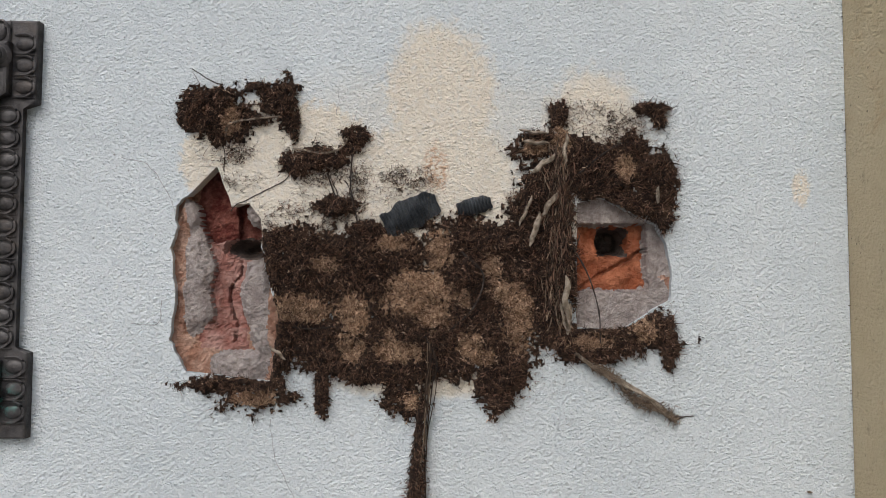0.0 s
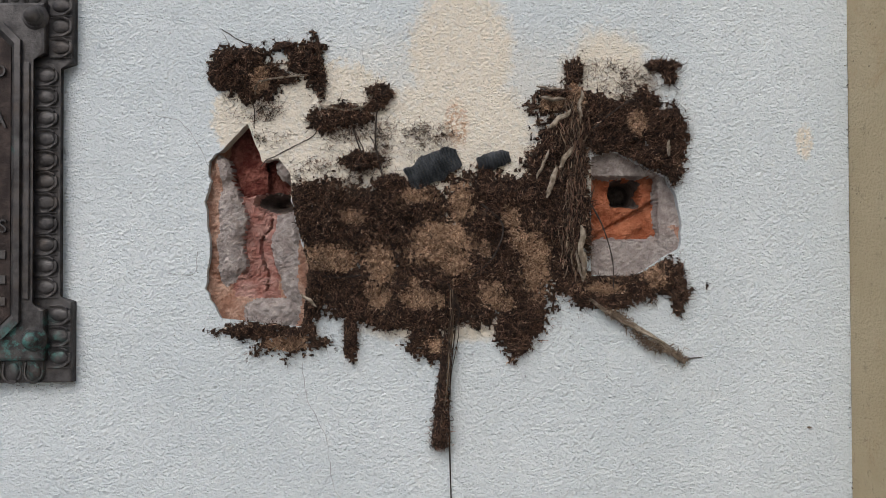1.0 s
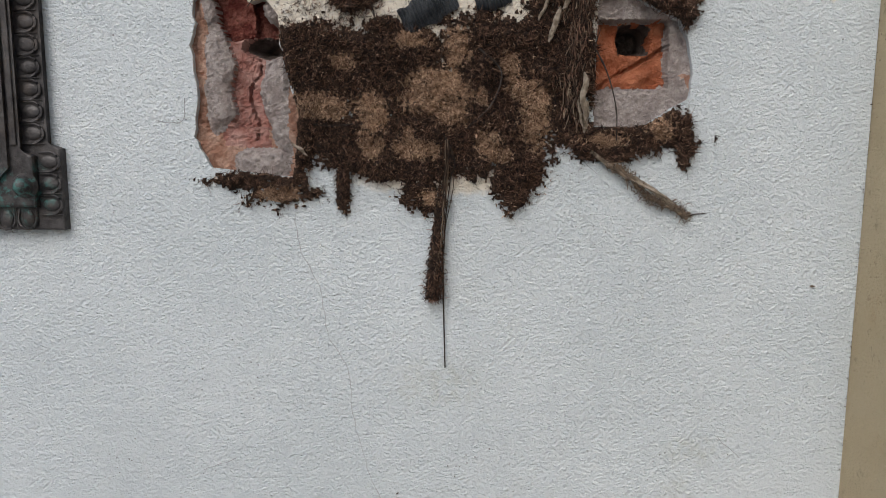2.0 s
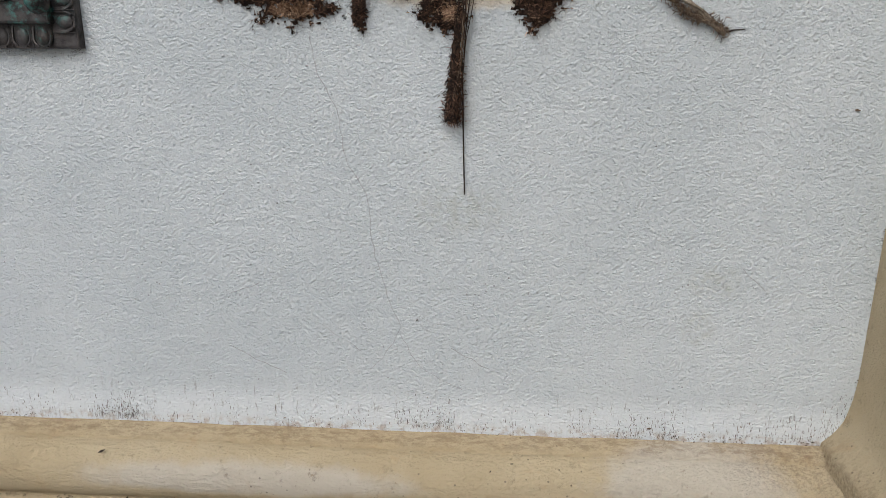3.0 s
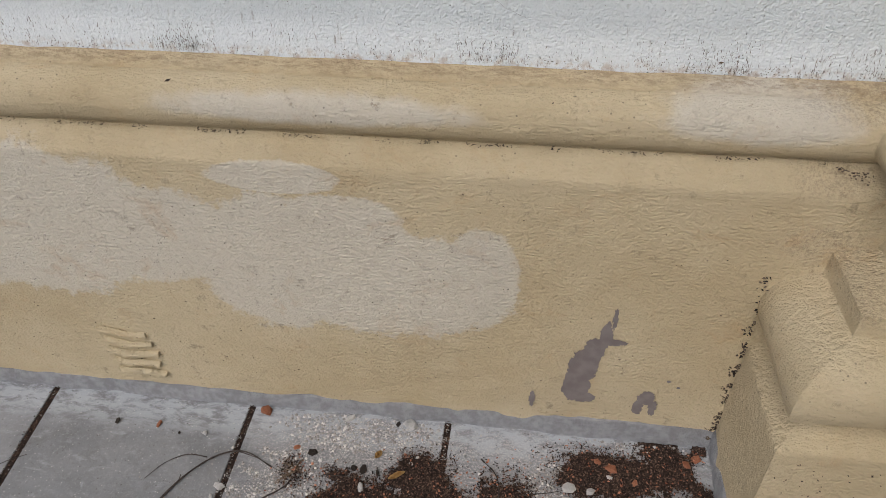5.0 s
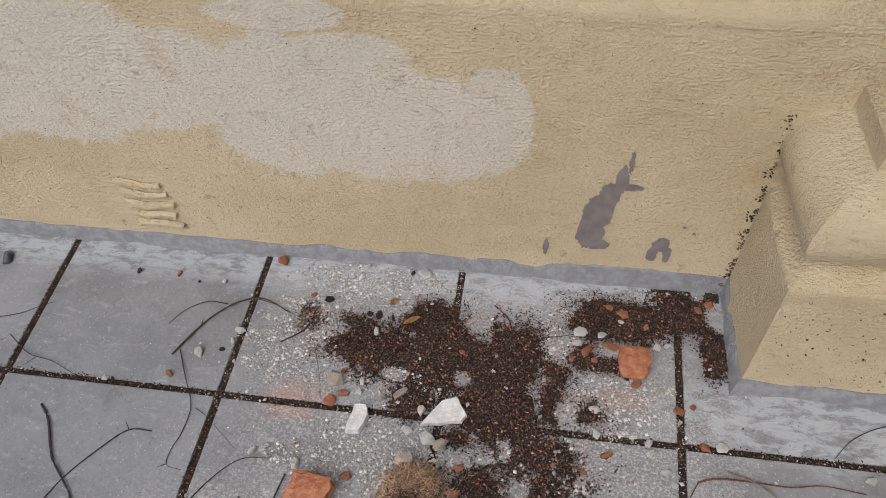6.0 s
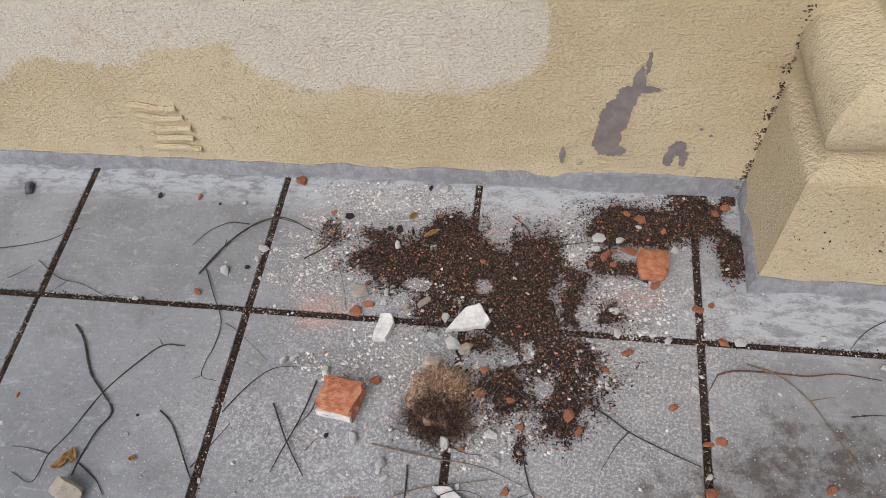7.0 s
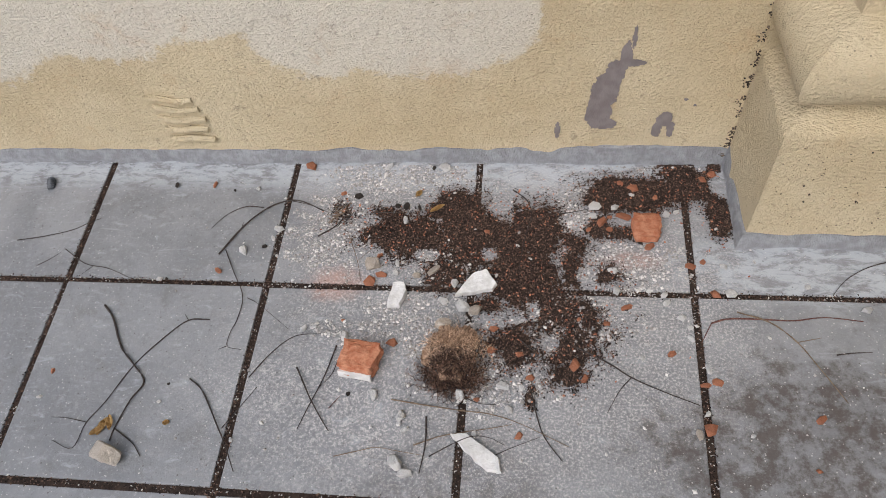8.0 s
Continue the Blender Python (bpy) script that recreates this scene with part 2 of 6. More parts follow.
    h = g.math("ADD", g.math("MULTIPLY", g.noise(30, 5), 0.6), g.math("MULTIPLY", g.noise(320, 4, 0.7), 0.35))
    return g.done(col, g.step(g.noise(9, 4), 0.3, 0.7, 0.48, 0.68), h, 0.003, 0.8)


M_WHITE = make_white_plaster()
M_OCHRE = make_ochre()
M_TILE = make_tile()
M_CEMENT = make_simple("grey_cement", (0.29, 0.292, 0.305), (0.42, 0.43, 0.45), 60, bump=0.012, fine=4, local=False)
M_SOIL = make_simple("dark_soil", (0.025, 0.016, 0.012), (0.07, 0.045, 0.032), 90, bump=0.004, local=False)
M_GROUND = make_simple("street_cement", (0.16, 0.16, 0.16), (0.25, 0.25, 0.245), 1.5, local=False)


# ---- building helpers ----
def mesh_of(name, bm, material, smooth=False, crisp=0.62):
    me = bpy.data.meshes.new(name)
    bmesh.ops.recalc_face_normals(bm, faces=bm.faces)
    if smooth:
        for f in bm.faces:
            f.smooth = True
        for e in bm.edges:
            e.smooth = len(e.link_faces) != 2 or e.calc_face_angle(0) < crisp
    bm.to_mesh(me)
    bm.free()
    me.materials.append(material)
    return me


def part(name, bm, material, parent, label="", smooth=False):
    ob = new(name, mesh_of(name, bm, material, smooth))
    ob.parent = parent
    return tagged(ob, label)


def thing(name, bm, material, label, category, group="", kind="", smooth=False):
    return tagged(new(name, mesh_of(name, bm, material, smooth)), label, category, group, kind)


def box(bm, lo, hi, bevel=0.0):
    vs = [bm.verts.new((x, y, z)) for x in (lo[0], hi[0]) for y in (lo[1], hi[1]) for z in (lo[2], hi[2])]
    fs = [bm.faces.new([vs[i] for i in q]) for q in ((0, 1, 3, 2), (4, 6, 7, 5), (0, 4, 5, 1), (2, 3, 7, 6), (0, 2, 6, 4), (1, 5, 7, 3))]
    if bevel:
        es = list({e for f in fs for e in f.edges})
        bmesh.ops.bevel(bm, geom=es, offset=bevel, segments=2, affect="EDGES", profile=0.6)
    return bm


def sweep(bm, path, profile, jitter=0.0, seg=0.02, seed=0.0):
    """Carry a profile of (out, z) along a plan path with mitred corners; the wall lies on the left of the way, the profile stands out to its right."""
    pts = []
    for i in range(len(path)):
        p = Vector(path[i])
        d0 = (p - Vector(path[i - 1])).normalized() if i else None
        d1 = (Vector(path[i + 1]) - p).normalized() if i + 1 < len(path) else None
        n0 = Vector((d0.y, -d0.x)) if d0 else None
        n1 = Vector((d1.y, -d1.x)) if d1 else None
        n = n1 if n0 is None else n0 if n1 is None else (n0 + n1) / (1 + n0.dot(n1))
        pts.append((p, n))
    rows = []
    for i in range(len(pts) - 1):
        (p, n), (q, m) = pts[i], pts[i + 1]
        k = max(1, int((q - p).length / seg))
        for j in range(k + (i == len(pts) - 2)):
            t = j / k
            rows.append((p.lerp(q, t), n.lerp(m, t)))
    grid = []
    for p, n in rows:
        line = []
        for o, z in profile:
            a = p + n * o
            w = jitter * noise.noise(Vector((a.x * 9, a.y * 9, z * 9 + seed))) + 0.5 * jitter * noise.noise(Vector((a.x * 31, a.y * 31, z * 31 + seed)))
            line.append(bm.verts.new((a.x + n.x * w, a.y + n.y * w, z + 0.5 * w)))
        grid.append(line)
    for a, b in zip(grid, grid[1:]):
        for i in range(len(profile) - 1):
            bm.faces.new((a[i], b[i], b[i + 1], a[i + 1]))
    return bm


def arc(co, cz, r, a0, a1, n, squash=1.0):
    """Points of a profile on an arc: angle 0 points out, 90 up."""
    return [(co + r * squash * math.cos(radians(a0 + (a1 - a0) * i / n)), cz + r * math.sin(radians(a0 + (a1 - a0) * i / n))) for i in range(n + 1)]


# ---- the large structure ----
X0, X1, PIL, DEEP = -3.2, 2.2, 0.553, -0.14
plan = [(X0, 0.0), (PIL, 0.0), (PIL, DEEP), (X1, DEEP)]

profile_mould = [(0.0, 0.7255), (0.007, 0.7215), (0.016, 0.7165), (0.021, 0.710)] + arc(0.020, 0.664, 0.043, 88, -62, 12, 1.1) + [(0.043, 0.6215), (0.045, 0.619), (0.053, 0.607), (0.0665, 0.5855), (0.0695, 0.5815), (0.0705, 0.577), (0.0705, 0.565)]
mould = bmesh.new()
sweep(mould, plan, profile_mould[:17] + [(0.034, 0.614), (0.0, 0.606)], 0.003, 0.02)
sweep(mould, plan[:2], [(0.030, 0.622)] + profile_mould[17:], 0.002, 0.02, 4.0)
thing("moulding", mould, M_OCHRE, "ochre-painted rounded plaster moulding above the wall base", "moulding", kind="structure", smooth=True)

low = bmesh.new()
sweep(low, [(X0, 0.0), (PIL + 0.02, 0.0)], [(0.070, 0.566 - 0.028 * i) for i in range(21)] + [(0.070, -0.02)], 0.0025, 0.03, 5.0)
box(low, (X0, -0.062, -0.02), (PIL + 0.003, 0.30, 0.560))
box(low, (X0, 0.004, 0.555), (PIL + 0.003, 0.30, 0.699))
thing("wall_base", low, M_OCHRE, "ochre wall base with pale bare patches and dirt", "wall", kind="structure", smooth=True)

ped = bmesh.new()
sweep(ped, plan[1:], [(0.0, 0.60 - 0.02 * i) for i in range(11)], 0.003, 0.02, 9.0)
sweep(ped, plan[1:], [(0.0, 2.9), (0.0, 2.4), (0.0, 2.0), (0.0, 1.6), (0.0, 1.2), (0.0, 0.9), (0.0, 0.86), (0.001, 0.83), (0.003, 0.80), (0.006, 0.782), (0.010, 0.766), (0.017, 0.752), (0.025, 0.742), (0.036, 0.732), (0.037, 0.728), (0.037, 0.70)], 0.002, 0.02, 3.0)
box(ped, (PIL + 0.004, DEEP + 0.004, -0.02), (X1, 0.30, 2.9))
thing("pilaster", ped, M_OCHRE, "ochre-painted pilaster beside the white wall", "pilaster", kind="structure", smooth=True)

base = bmesh.new()
prof_base = [(0.0, 0.530), (0.012, 0.500), (0.030, 0.492), (0.064, 0.487), (0.069, 0.483), (0.070, 0.476), (0.071, 0.446)] + arc(0.085, 0.372, 0.064, 84, -72, 12, 1.0) + [(0.100, 0.306), (0.101, 0.300), (0.112, 0.294), (0.132, 0.282), (0.140, 0.2765), (0.1435, 0.272), (0.144, 0.264), (0.144, 0.24), (0.144, 0.15), (0.146, 0.03), (0.150, -0.02)]
sweep(base, plan[1:], prof_base, 0.004, 0.02, 2.0)
thing("pilaster_base", base, M_OCHRE, "worn ochre pilaster base with a rounded torus on a square plinth", "pilaster base", kind="structure", smooth=True)

# unseen wall, added out of view to block light from the right
side = bmesh.new()
box(side, (1.15, -2.3, -0.02), (1.35, DEEP - 0.02, 2.9))
thing("unseen_shade_wall", side, M_OCHRE, "unseen plain ochre wall added on the right to shade that side", "wall", kind="structure")

fl = bmesh.new()
sweep(fl, [(X0, -0.07), (0.405, -0.07), (0.405, -0.287), (X1, -0.287)], [(-0.006, 0.034), (0.002, 0.031), (0.005, 0.022), (0.006, 0.012), (0.0065, 0.005), (0.009, -0.003)], 0.006, 0.006, 7.0)
for v in fl.verts:
    rise = max(0.0, min(1.0, (v.co.x + 0.45) / 0.8)) if v.co.y > -0.12 else 0.1
    v.co.z *= 1 + 0.5 * rise + 0.3 * noise.noise(Vector((v.co.x * 14, v.co.y * 14, 2.0)))
thing("cement_skirting", fl, M_CEMENT, "smeared grey cement fillet along the wall foot", "skirting", kind="structure", smooth=True)

gr = bmesh.new()
gr.faces.new([gr.verts.new(p) for p in ((-400, -400, -0.03), (400, -400, -0.03), (400, 400, -0.03), (-400, 400, -0.03))])
thing("ground", gr, M_GROUND, "grey cement street surface around the pavement", "ground", kind="structure")

bed = bmesh.new()
bed.faces.new([bed.verts.new(p) for p in ((-3.2, -2.75, -0.004), (2.2, -2.75, -0.004), (2.2, 0, -0.004), (-3.2, 0, -0.004))])
pavement = thing("pavement", bed, M_SOIL, "grey square cement paving with soil-filled joints", "pavement", kind="structure")

# paving slabs, 0.40 m, laid along the wall
T = 0.403
GRID = (0.306, -0.407)


# how each lengthwise joint strays from the true grid: shift and slant
STRAY = {0: (0.0, 0.036), -1: (-0.002, 0.0), -2: (0.006, -0.02), -3: (-0.005, -0.07)}


def joint_x(n, y):
    shift, slant = STRAY.get(n, (0.0, 0.04) if n > 0 else (-0.01, -0.07))
    return T * n + shift + slant * y


def slab(n, y0, y1):
    bm = bmesh.new()
    box(bm, (0.0, y0, -0.03), (T, y1, 0.0), 0.002)
    for v in bm.verts:
        left, right = joint_x(n, v.co.y) + 0.0065 + 0.002 * noise.noise(Vector((n, v.co.y * 20, 1))), joint_x(n + 1, v.co.y) - 0.0065 + 0.002 * noise.noise(Vector((n, v.co.y * 20, 5)))
        v.co.x = left + (right - left) * v.co.x / T
    return mesh_of("tile", bm, M_TILE)


for i in range(-9, 5):
    for j in range(7):
        y0, y1 = (0.0065, 0.345) if j == 0 else (-T * j + 0.0065, -T * (j - 1) - 0.0065)
        tile = new("tile", slab(i, y0, y1))
        tile.matrix_world = pose(*GRID, random.uniform(-0.001, 0.001), random.uniform(-0.15, 0.15), random.uniform(-0.15, 0.15))
        tile.parent = pavement


# ---- helpers for broken and grown things ----
def n3(x, y, z):
    return noise.noise(Vector((x, y, z)))


def rough_edge(x, z, seed=0.0):
    """Uneven noise of two sizes, about -1 to 1."""
    return 0.65 * n3(x * 38, seed, z * 38) + 0.5 * n3(x * 110, seed + 7, z * 110)


def nearness(x, z, blobs):
    """1 at the heart of the nearest ellipse, 0 on its rim."""
    return max(1 - math.hypot((x - b[0]) / b[2], (z - b[1]) / b[3]) for b in blobs)


def inside(x, z, loop):
    hit = False
    for (ax, az), (bx, bz) in zip(loop, loop[1:] + loop[:1]):
        if (az > z) != (bz > z) and x < (bx - ax) * (z - az) / (bz - az) + ax:
            hit = not hit
    return hit


def ragged(loop, n, amount, seed):
    """The loop with n points a side, pushed about."""
    out = []
    for (ax, az), (bx, bz) in zip(loop, loop[1:] + loop[:1]):
        for i in range(n):
            x, z = ax + (bx - ax) * i / n, az + (bz - az) * i / n
            out.append((x + amount * n3(x * 90, seed, z * 90), z + amount * n3(x * 90, seed + 5, z * 90)))
    return out


def relief(u0, u1, v0, v1, res, zone, place):
    """A fine sheet of squares. zone(u, v) names the mesh to which a square belongs, or None; place(u, v) gives the corner's point."""
    made = {}
    nu, nv = int((u1 - u0) / res) + 1, int((v1 - v0) / res) + 1
    for i in range(nu):
        for j in range(nv):
            key = zone(u0 + (i + 0.5) * res, v0 + (j + 0.5) * res)
            if key is None:
                continue
            index, verts, faces = made.setdefault(key, ({}, [], []))
            quad = []
            for a, b in ((i, j), (i + 1, j), (i + 1, j + 1), (i, j + 1)):
                if (a, b) not in index:
                    index[a, b] = len(verts)
                    du = 0.8 * res * (math.sin(a * 12.9898 + b * 78.233) * 43758.5453 % 1 - 0.5)
                    dv = 0.8 * res * (math.sin(a * 39.425 + b * 11.135) * 24634.6345 % 1 - 0.5)
                    verts.append(place(u0 + a * res + du, v0 + b * res + dv))
                quad.append(index[a, b])
            faces.append(quad)
    return {k: (v, f) for k, (_, v, f) in made.items()}


def from_lists(name, verts, faces, material, parent=None, label="", smooth=True):
    me = bpy.data.meshes.new(name)
    me.from_pydata(verts, [], faces)
    me.polygons.foreach_set("use_smooth", [smooth] * len(me.polygons))
    me.materials.append(material)
    ob = new(name, me)
    if parent is not None:
        ob.parent = parent
    return tagged(ob, label)


def strand_mesh(roots, ways, lengths, radii, curl, seed, seg=3):
    """Many thin tapering strands with a triangular section, as lists of points and faces."""
    rng = np.random.default_rng(seed)
    n = len(roots)
    p, d = np.array(roots, float), np.array(ways, float)
    d /= np.linalg.norm(d, axis=1)[:, None]
    side = np.cross(d, rng.normal(size=(n, 3)))
    side /= np.linalg.norm(side, axis=1)[:, None] + 1e-9
    up = np.cross(d, side)
    bend = side * rng.normal(0, curl, (n, 1)) + up * rng.normal(0, curl, (n, 1))
    verts = np.zeros((n, seg + 1, 3, 3))
    lengths, radii = np.array(lengths, float)[:, None], np.array(radii, float)[:, None]
    for s in range(seg + 1):
        t = s / seg
        c = p + d * lengths * t + bend * lengths * t * t
        r = radii * (1 - 0.7 * t)
        for k in range(3):
            a = 2 * math.pi * k / 3
            verts[:, s, k] = c + r * (math.cos(a) * side + math.sin(a) * up)
    first = (np.arange(n) * (seg + 1) * 3)[:, None, None, None]
    quads = []
    for s in range(seg):
        for k in range(3):
            quads.append([s * 3 + k, s * 3 + (k + 1) % 3, s * 3 + 3 + (k + 1) % 3, s * 3 + 3 + k])
    faces = (np.arange(n)[:, None, None] * (seg + 1) * 3 + np.array(quads)[None]).reshape(-1, 4)
    return verts.reshape(-1, 3).tolist(), faces.tolist()


def grain_mesh(points, longs, shorts, seed, flat=0.5):
    """Many small stretched octahedra, lying at random turns."""
    rng = np.random.default_rng(seed)
    n = len(points)
    p = np.array(points, float)
    a = rng.uniform(0, 2 * math.pi, n)
    tilt = rng.normal(0, 0.25, n)
    d = np.stack([np.cos(a), np.sin(a), tilt], 1)
    s = np.stack([-np.sin(a), np.cos(a), rng.normal(0, 0.3, n)], 1)
    u = np.cross(d, s)
    longs, shorts = np.array(longs, float)[:, None], np.array(shorts, float)[:, None]
    v = np.stack([p + d * longs, p - d * longs, p + s * shorts, p - s * shorts, p + u * shorts * flat, p - u * shorts * flat], 1)
    tri = np.array([[0, 2, 4], [2, 1, 4], [1, 3, 4], [3, 0, 4], [2, 0, 5], [1, 2, 5], [3, 1, 5], [0, 3, 5]])
    f = (np.arange(n)[:, None, None] * 6 + tri[None]).reshape(-1, 3)
    return v.reshape(-1, 3).tolist(), f.tolist()


def smooth_line(pts, k=5):
    """A rounded line through points (Catmull-Rom)."""
    p = [Vector(q) for q in pts]
    p = [2 * p[0] - p[1]] + p + [2 * p[-1] - p[-2]]
    out = []
    for i in range(1, len(p) - 2):
        for j in range(k):
            t = j / k
            out.append(0.5 * (2 * p[i] + (p[i + 1] - p[i - 1]) * t + (2 * p[i - 1] - 5 * p[i] + 4 * p[i + 1] - p[i + 2]) * t * t + (3 * p[i] - p[i - 1] - 3 * p[i + 1] + p[i + 2]) * t ** 3))
    return out + [p[-2]]


def tube(bm, pts, r0, r1, sides=6, knots=0.15, seed=0.0, k=5):
    """A knotty tapering rod along a rounded line."""
    line = smooth_line(pts, k)
    rings = []
    for i, c in enumerate(line):
        d = (line[min(i + 1, len(line) - 1)] - line[max(i - 1, 0)]).normalized()
        a = d.orthogonal().normalized()
        b = d.cross(a)
        r = (r0 + (r1 - r0) * i / (len(line) - 1)) * (1 + knots * n3(i * 0.9, seed, 3.1) + (0.35 if i % 7 == 3 else 0) * knots * 2)
        rings.append([bm.verts.new(c + r * (math.cos(2 * math.pi * s / sides) * a + math.sin(2 * math.pi * s / sides) * b) * (1 + knots * n3(c.x * 300, c.z * 300 + s, seed))) for s in range(sides)])
    for p, q in zip(rings, rings[1:]):
        for s in range(sides):
            bm.faces.new((p[s], p[(s + 1) % sides], q[(s + 1) % sides], q[s]))
    bm.faces.new(rings[0])
    bm.faces.new(rings[-1])
    return bm


def rock(seed, stretch, cuts=6, sub=2, bump=0.16):
    """A rounded lump about 1 across with some flat breaks, standing on z = 0."""
    rr = random.Random(seed)
    bm = bmesh.new()
    bmesh.ops.create_icosphere(bm, subdivisions=sub, radius=0.5)
    planes = [(Vector((rr.uniform(-1, 1), rr.uniform(-1, 1), rr.uniform(-0.6, 1))).normalized(), rr.uniform(0.20, 0.38)) for _ in range(cuts)]
    for v in bm.verts:
        v.co *= 1 + bump * noise.noise(v.co * 3.5 + Vector((seed, 0, 0)))
        for n, d in planes:
            over = v.co.dot(n) - d
            if over > 0:
                v.co -= n * over * 0.92
        v.co += 0.03 * noise.noise_vector(v.co * 9 + Vector((0, seed, 0)))
        v.co = Vector((v.co.x * stretch[0], v.co.y * stretch[1], v.co.z * stretch[2]))
    lo = min(v.co.z for v in bm.verts)
    for v in bm.verts:
        v.co.z -= lo + 0.04 * stretch[2]
    return bm


def chip(seed, stretch, corners=15):
    """A sharp-edged broken piece about 1 across, standing on z = 0."""
    rr = random.Random(seed)
    bm = bmesh.new()
    for k in range(corners):
        a = 2 * math.pi * (k + rr.uniform(-0.4, 0.4)) / corners
        r = rr.uniform(0.34, 0.54)
        top = k % 2
        bm.verts.new((math.cos(a) * r * stretch[0] * (0.86 if top else 1), math.sin(a) * r * stretch[1] * (0.86 if top else 1), (rr.uniform(0.6, 1.0) if top else rr.uniform(0.0, 0.2)) * stretch[2]))
    bmesh.ops.convex_hull(bm, input=bm.verts)
    bmesh.ops.bevel(bm, geom=bm.edges[:], offset=0.018, segments=1, affect="EDGES")
    return bm


# ---- materials of the small things ----
M_MORTAR = make_simple("grey_lime_mortar", (0.38, 0.32, 0.30), (0.62, 0.56, 0.53), 75, bump=0.016, fine=6, local=False)
M_PINK = make_simple("pinkish_broken_plaster", (0.42, 0.22, 0.15), (0.66, 0.45, 0.35), 60, bump=0.014, fine=6, local=False)
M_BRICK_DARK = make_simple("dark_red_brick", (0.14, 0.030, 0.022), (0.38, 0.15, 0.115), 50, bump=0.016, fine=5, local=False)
M_BRICK = make_simple("orange_brick", (0.34, 0.095, 0.04), (0.50, 0.19, 0.10), 38, bump=0.014, fine=6, local=False)
M_BRICK_BIT = make_simple("broken_brick", (0.38, 0.13, 0.065), (0.60, 0.29, 0.17), 70, bump=0.003, fine=5, vary=0.35)
M_PLASTER_BIT = make_simple("broken_white_plaster", (0.58, 0.565, 0.54), (0.80, 0.79, 0.77), 55, bump=0.003, fine=5, vary=0.12)
M_CREAM_BIT = make_simple("cream_mortar_bit", (0.42, 0.35, 0.28), (0.68, 0.61, 0.53), 70, bump=0.004, fine=5, vary=0.2)
M_DARK_BIT = make_simple("dark_bark_bit", (0.02, 0.016, 0.013), (0.07, 0.055, 0.045), 120, bump=0.003)
M_TAN = make_simple("tan_root_residue", (0.26, 0.145, 0.085), (0.86, 0.61, 0.42), 190, bump=0.012, fine=4, local=False)
M_CRUST = make_simple("brown_root_crust", (0.020, 0.013, 0.010), (0.11, 0.068, 0.046), 120, bump=0.010, fine=4, local=False)
M_BARK = make_simple("pale_dead_bark", (0.16, 0.125, 0.09), (0.50, 0.43, 0.35), 120, bump=0.003, fine=4, local=False)
M_TWIG = make_simple("dark_twig_bark", (0.030, 0.024, 0.022), (0.10, 0.08, 0.07), 150, bump=0.001, vary=0.2)
M_TWIG_RED = make_simple("reddish_twig_bark", (0.09, 0.035, 0.03), (0.20, 0.10, 0.075), 120, bump=0.001)
M_TWIG_TAN = make_simple("tan_twig_bark", (0.13, 0.09, 0.06), (0.28, 0.21, 0.15), 120, bump=0.001)
M_LEAF = make_simple("dry_yellow_leaf", (0.32, 0.17, 0.05), (0.52, 0.36, 0.15), 80, bump=0.001, rough=0.7)
M_RIB = make_simple("dark_ribbed_plastic", (0.025, 0.028, 0.033), (0.10, 0.108, 0.12), 60, bump=0.001, rough=0.4, spec=0.5)
# dark tone that paints in the shade deep inside the bolt holes
M_HOLE = make_simple("shaded_hole", (0.06, 0.046, 0.04), (0.17, 0.13, 0.11), 60, bump=0.004, local=False)
M_CRACK = make_simple("crack_dirt", (0.30, 0.31, 0.31), (0.50, 0.52, 0.53), 70, bump=0.0, local=False)


def make_islands(name, dark, light, power=1.6, rough=0.9):
    g = Graph(name)
    col = g.mix(g.math("POWER", g.island(), power), dark, light)
    return g.done(col, rough, None, spec=0.25)


M_FIBRE = make_islands("root_fibre", (0.013, 0.0085, 0.007), (0.31, 0.18, 0.125), 2.9)
M_FIBRE_TAN = make_islands("tan_root_fibre", (0.20, 0.11, 0.065), (0.86, 0.62, 0.43))
M_FIBRE_GREY = make_islands("grey_root_fibre", (0.06, 0.042, 0.032), (0.32, 0.24, 0.17))
M_ORANGE_GRIT = make_islands("brick_grit", (0.22, 0.07, 0.04), (0.58, 0.27, 0.16))
M_GRANULE = make_islands("soil_granule", (0.012, 0.0085, 0.0075), (0.21, 0.13, 0.095), 2.6)
M_GRIT = make_islands("lime_grit", (0.26, 0.24, 0.225), (0.68, 0.66, 0.63))
M_SPECK = make_islands("dirt_speck", (0.02, 0.015, 0.012), (0.20, 0.15, 0.11))


def make_bronze():
    g = Graph("patinated_bronze")
    col = g.mix(g.step(g.noise(40, 6, 0.7), 0.35, 0.65), (0.028, 0.026, 0.027), (0.085, 0.080, 0.080))
    col = g.mix(g.math("MULTIPLY", g.step(g.noise(18, 5, 0.7), 0.52, 0.72), 0.55), col, (0.075, 0.055, 0.042))
    z = g.axis(2)
    green = g.math("MULTIPLY", g.step(g.noise(55, 5, 0.7), 0.48, 0.62), g.most([g.blob(g.axis(0), z, -0.535, 1.315, 0.035, 0.035, wobble(g, 40, 0.9), 0.4), g.step(g.noise(13, 3), 0.62, 0.75, 0.0, 0.5)]))
    col = g.mix(g.math("MULTIPLY", green, 0.75), col, (0.07, 0.22, 0.20))
    h = g.math("ADD", g.noise(120, 4), g.math("MULTIPLY", g.noise(500, 2), 0.4))
    return g.done(col, g.step(g.noise(30, 4), 0.3, 0.7, 0.42, 0.68), h, 0.0015, 0.7, 0.45, 0.5)


M_BRONZE = make_bronze()

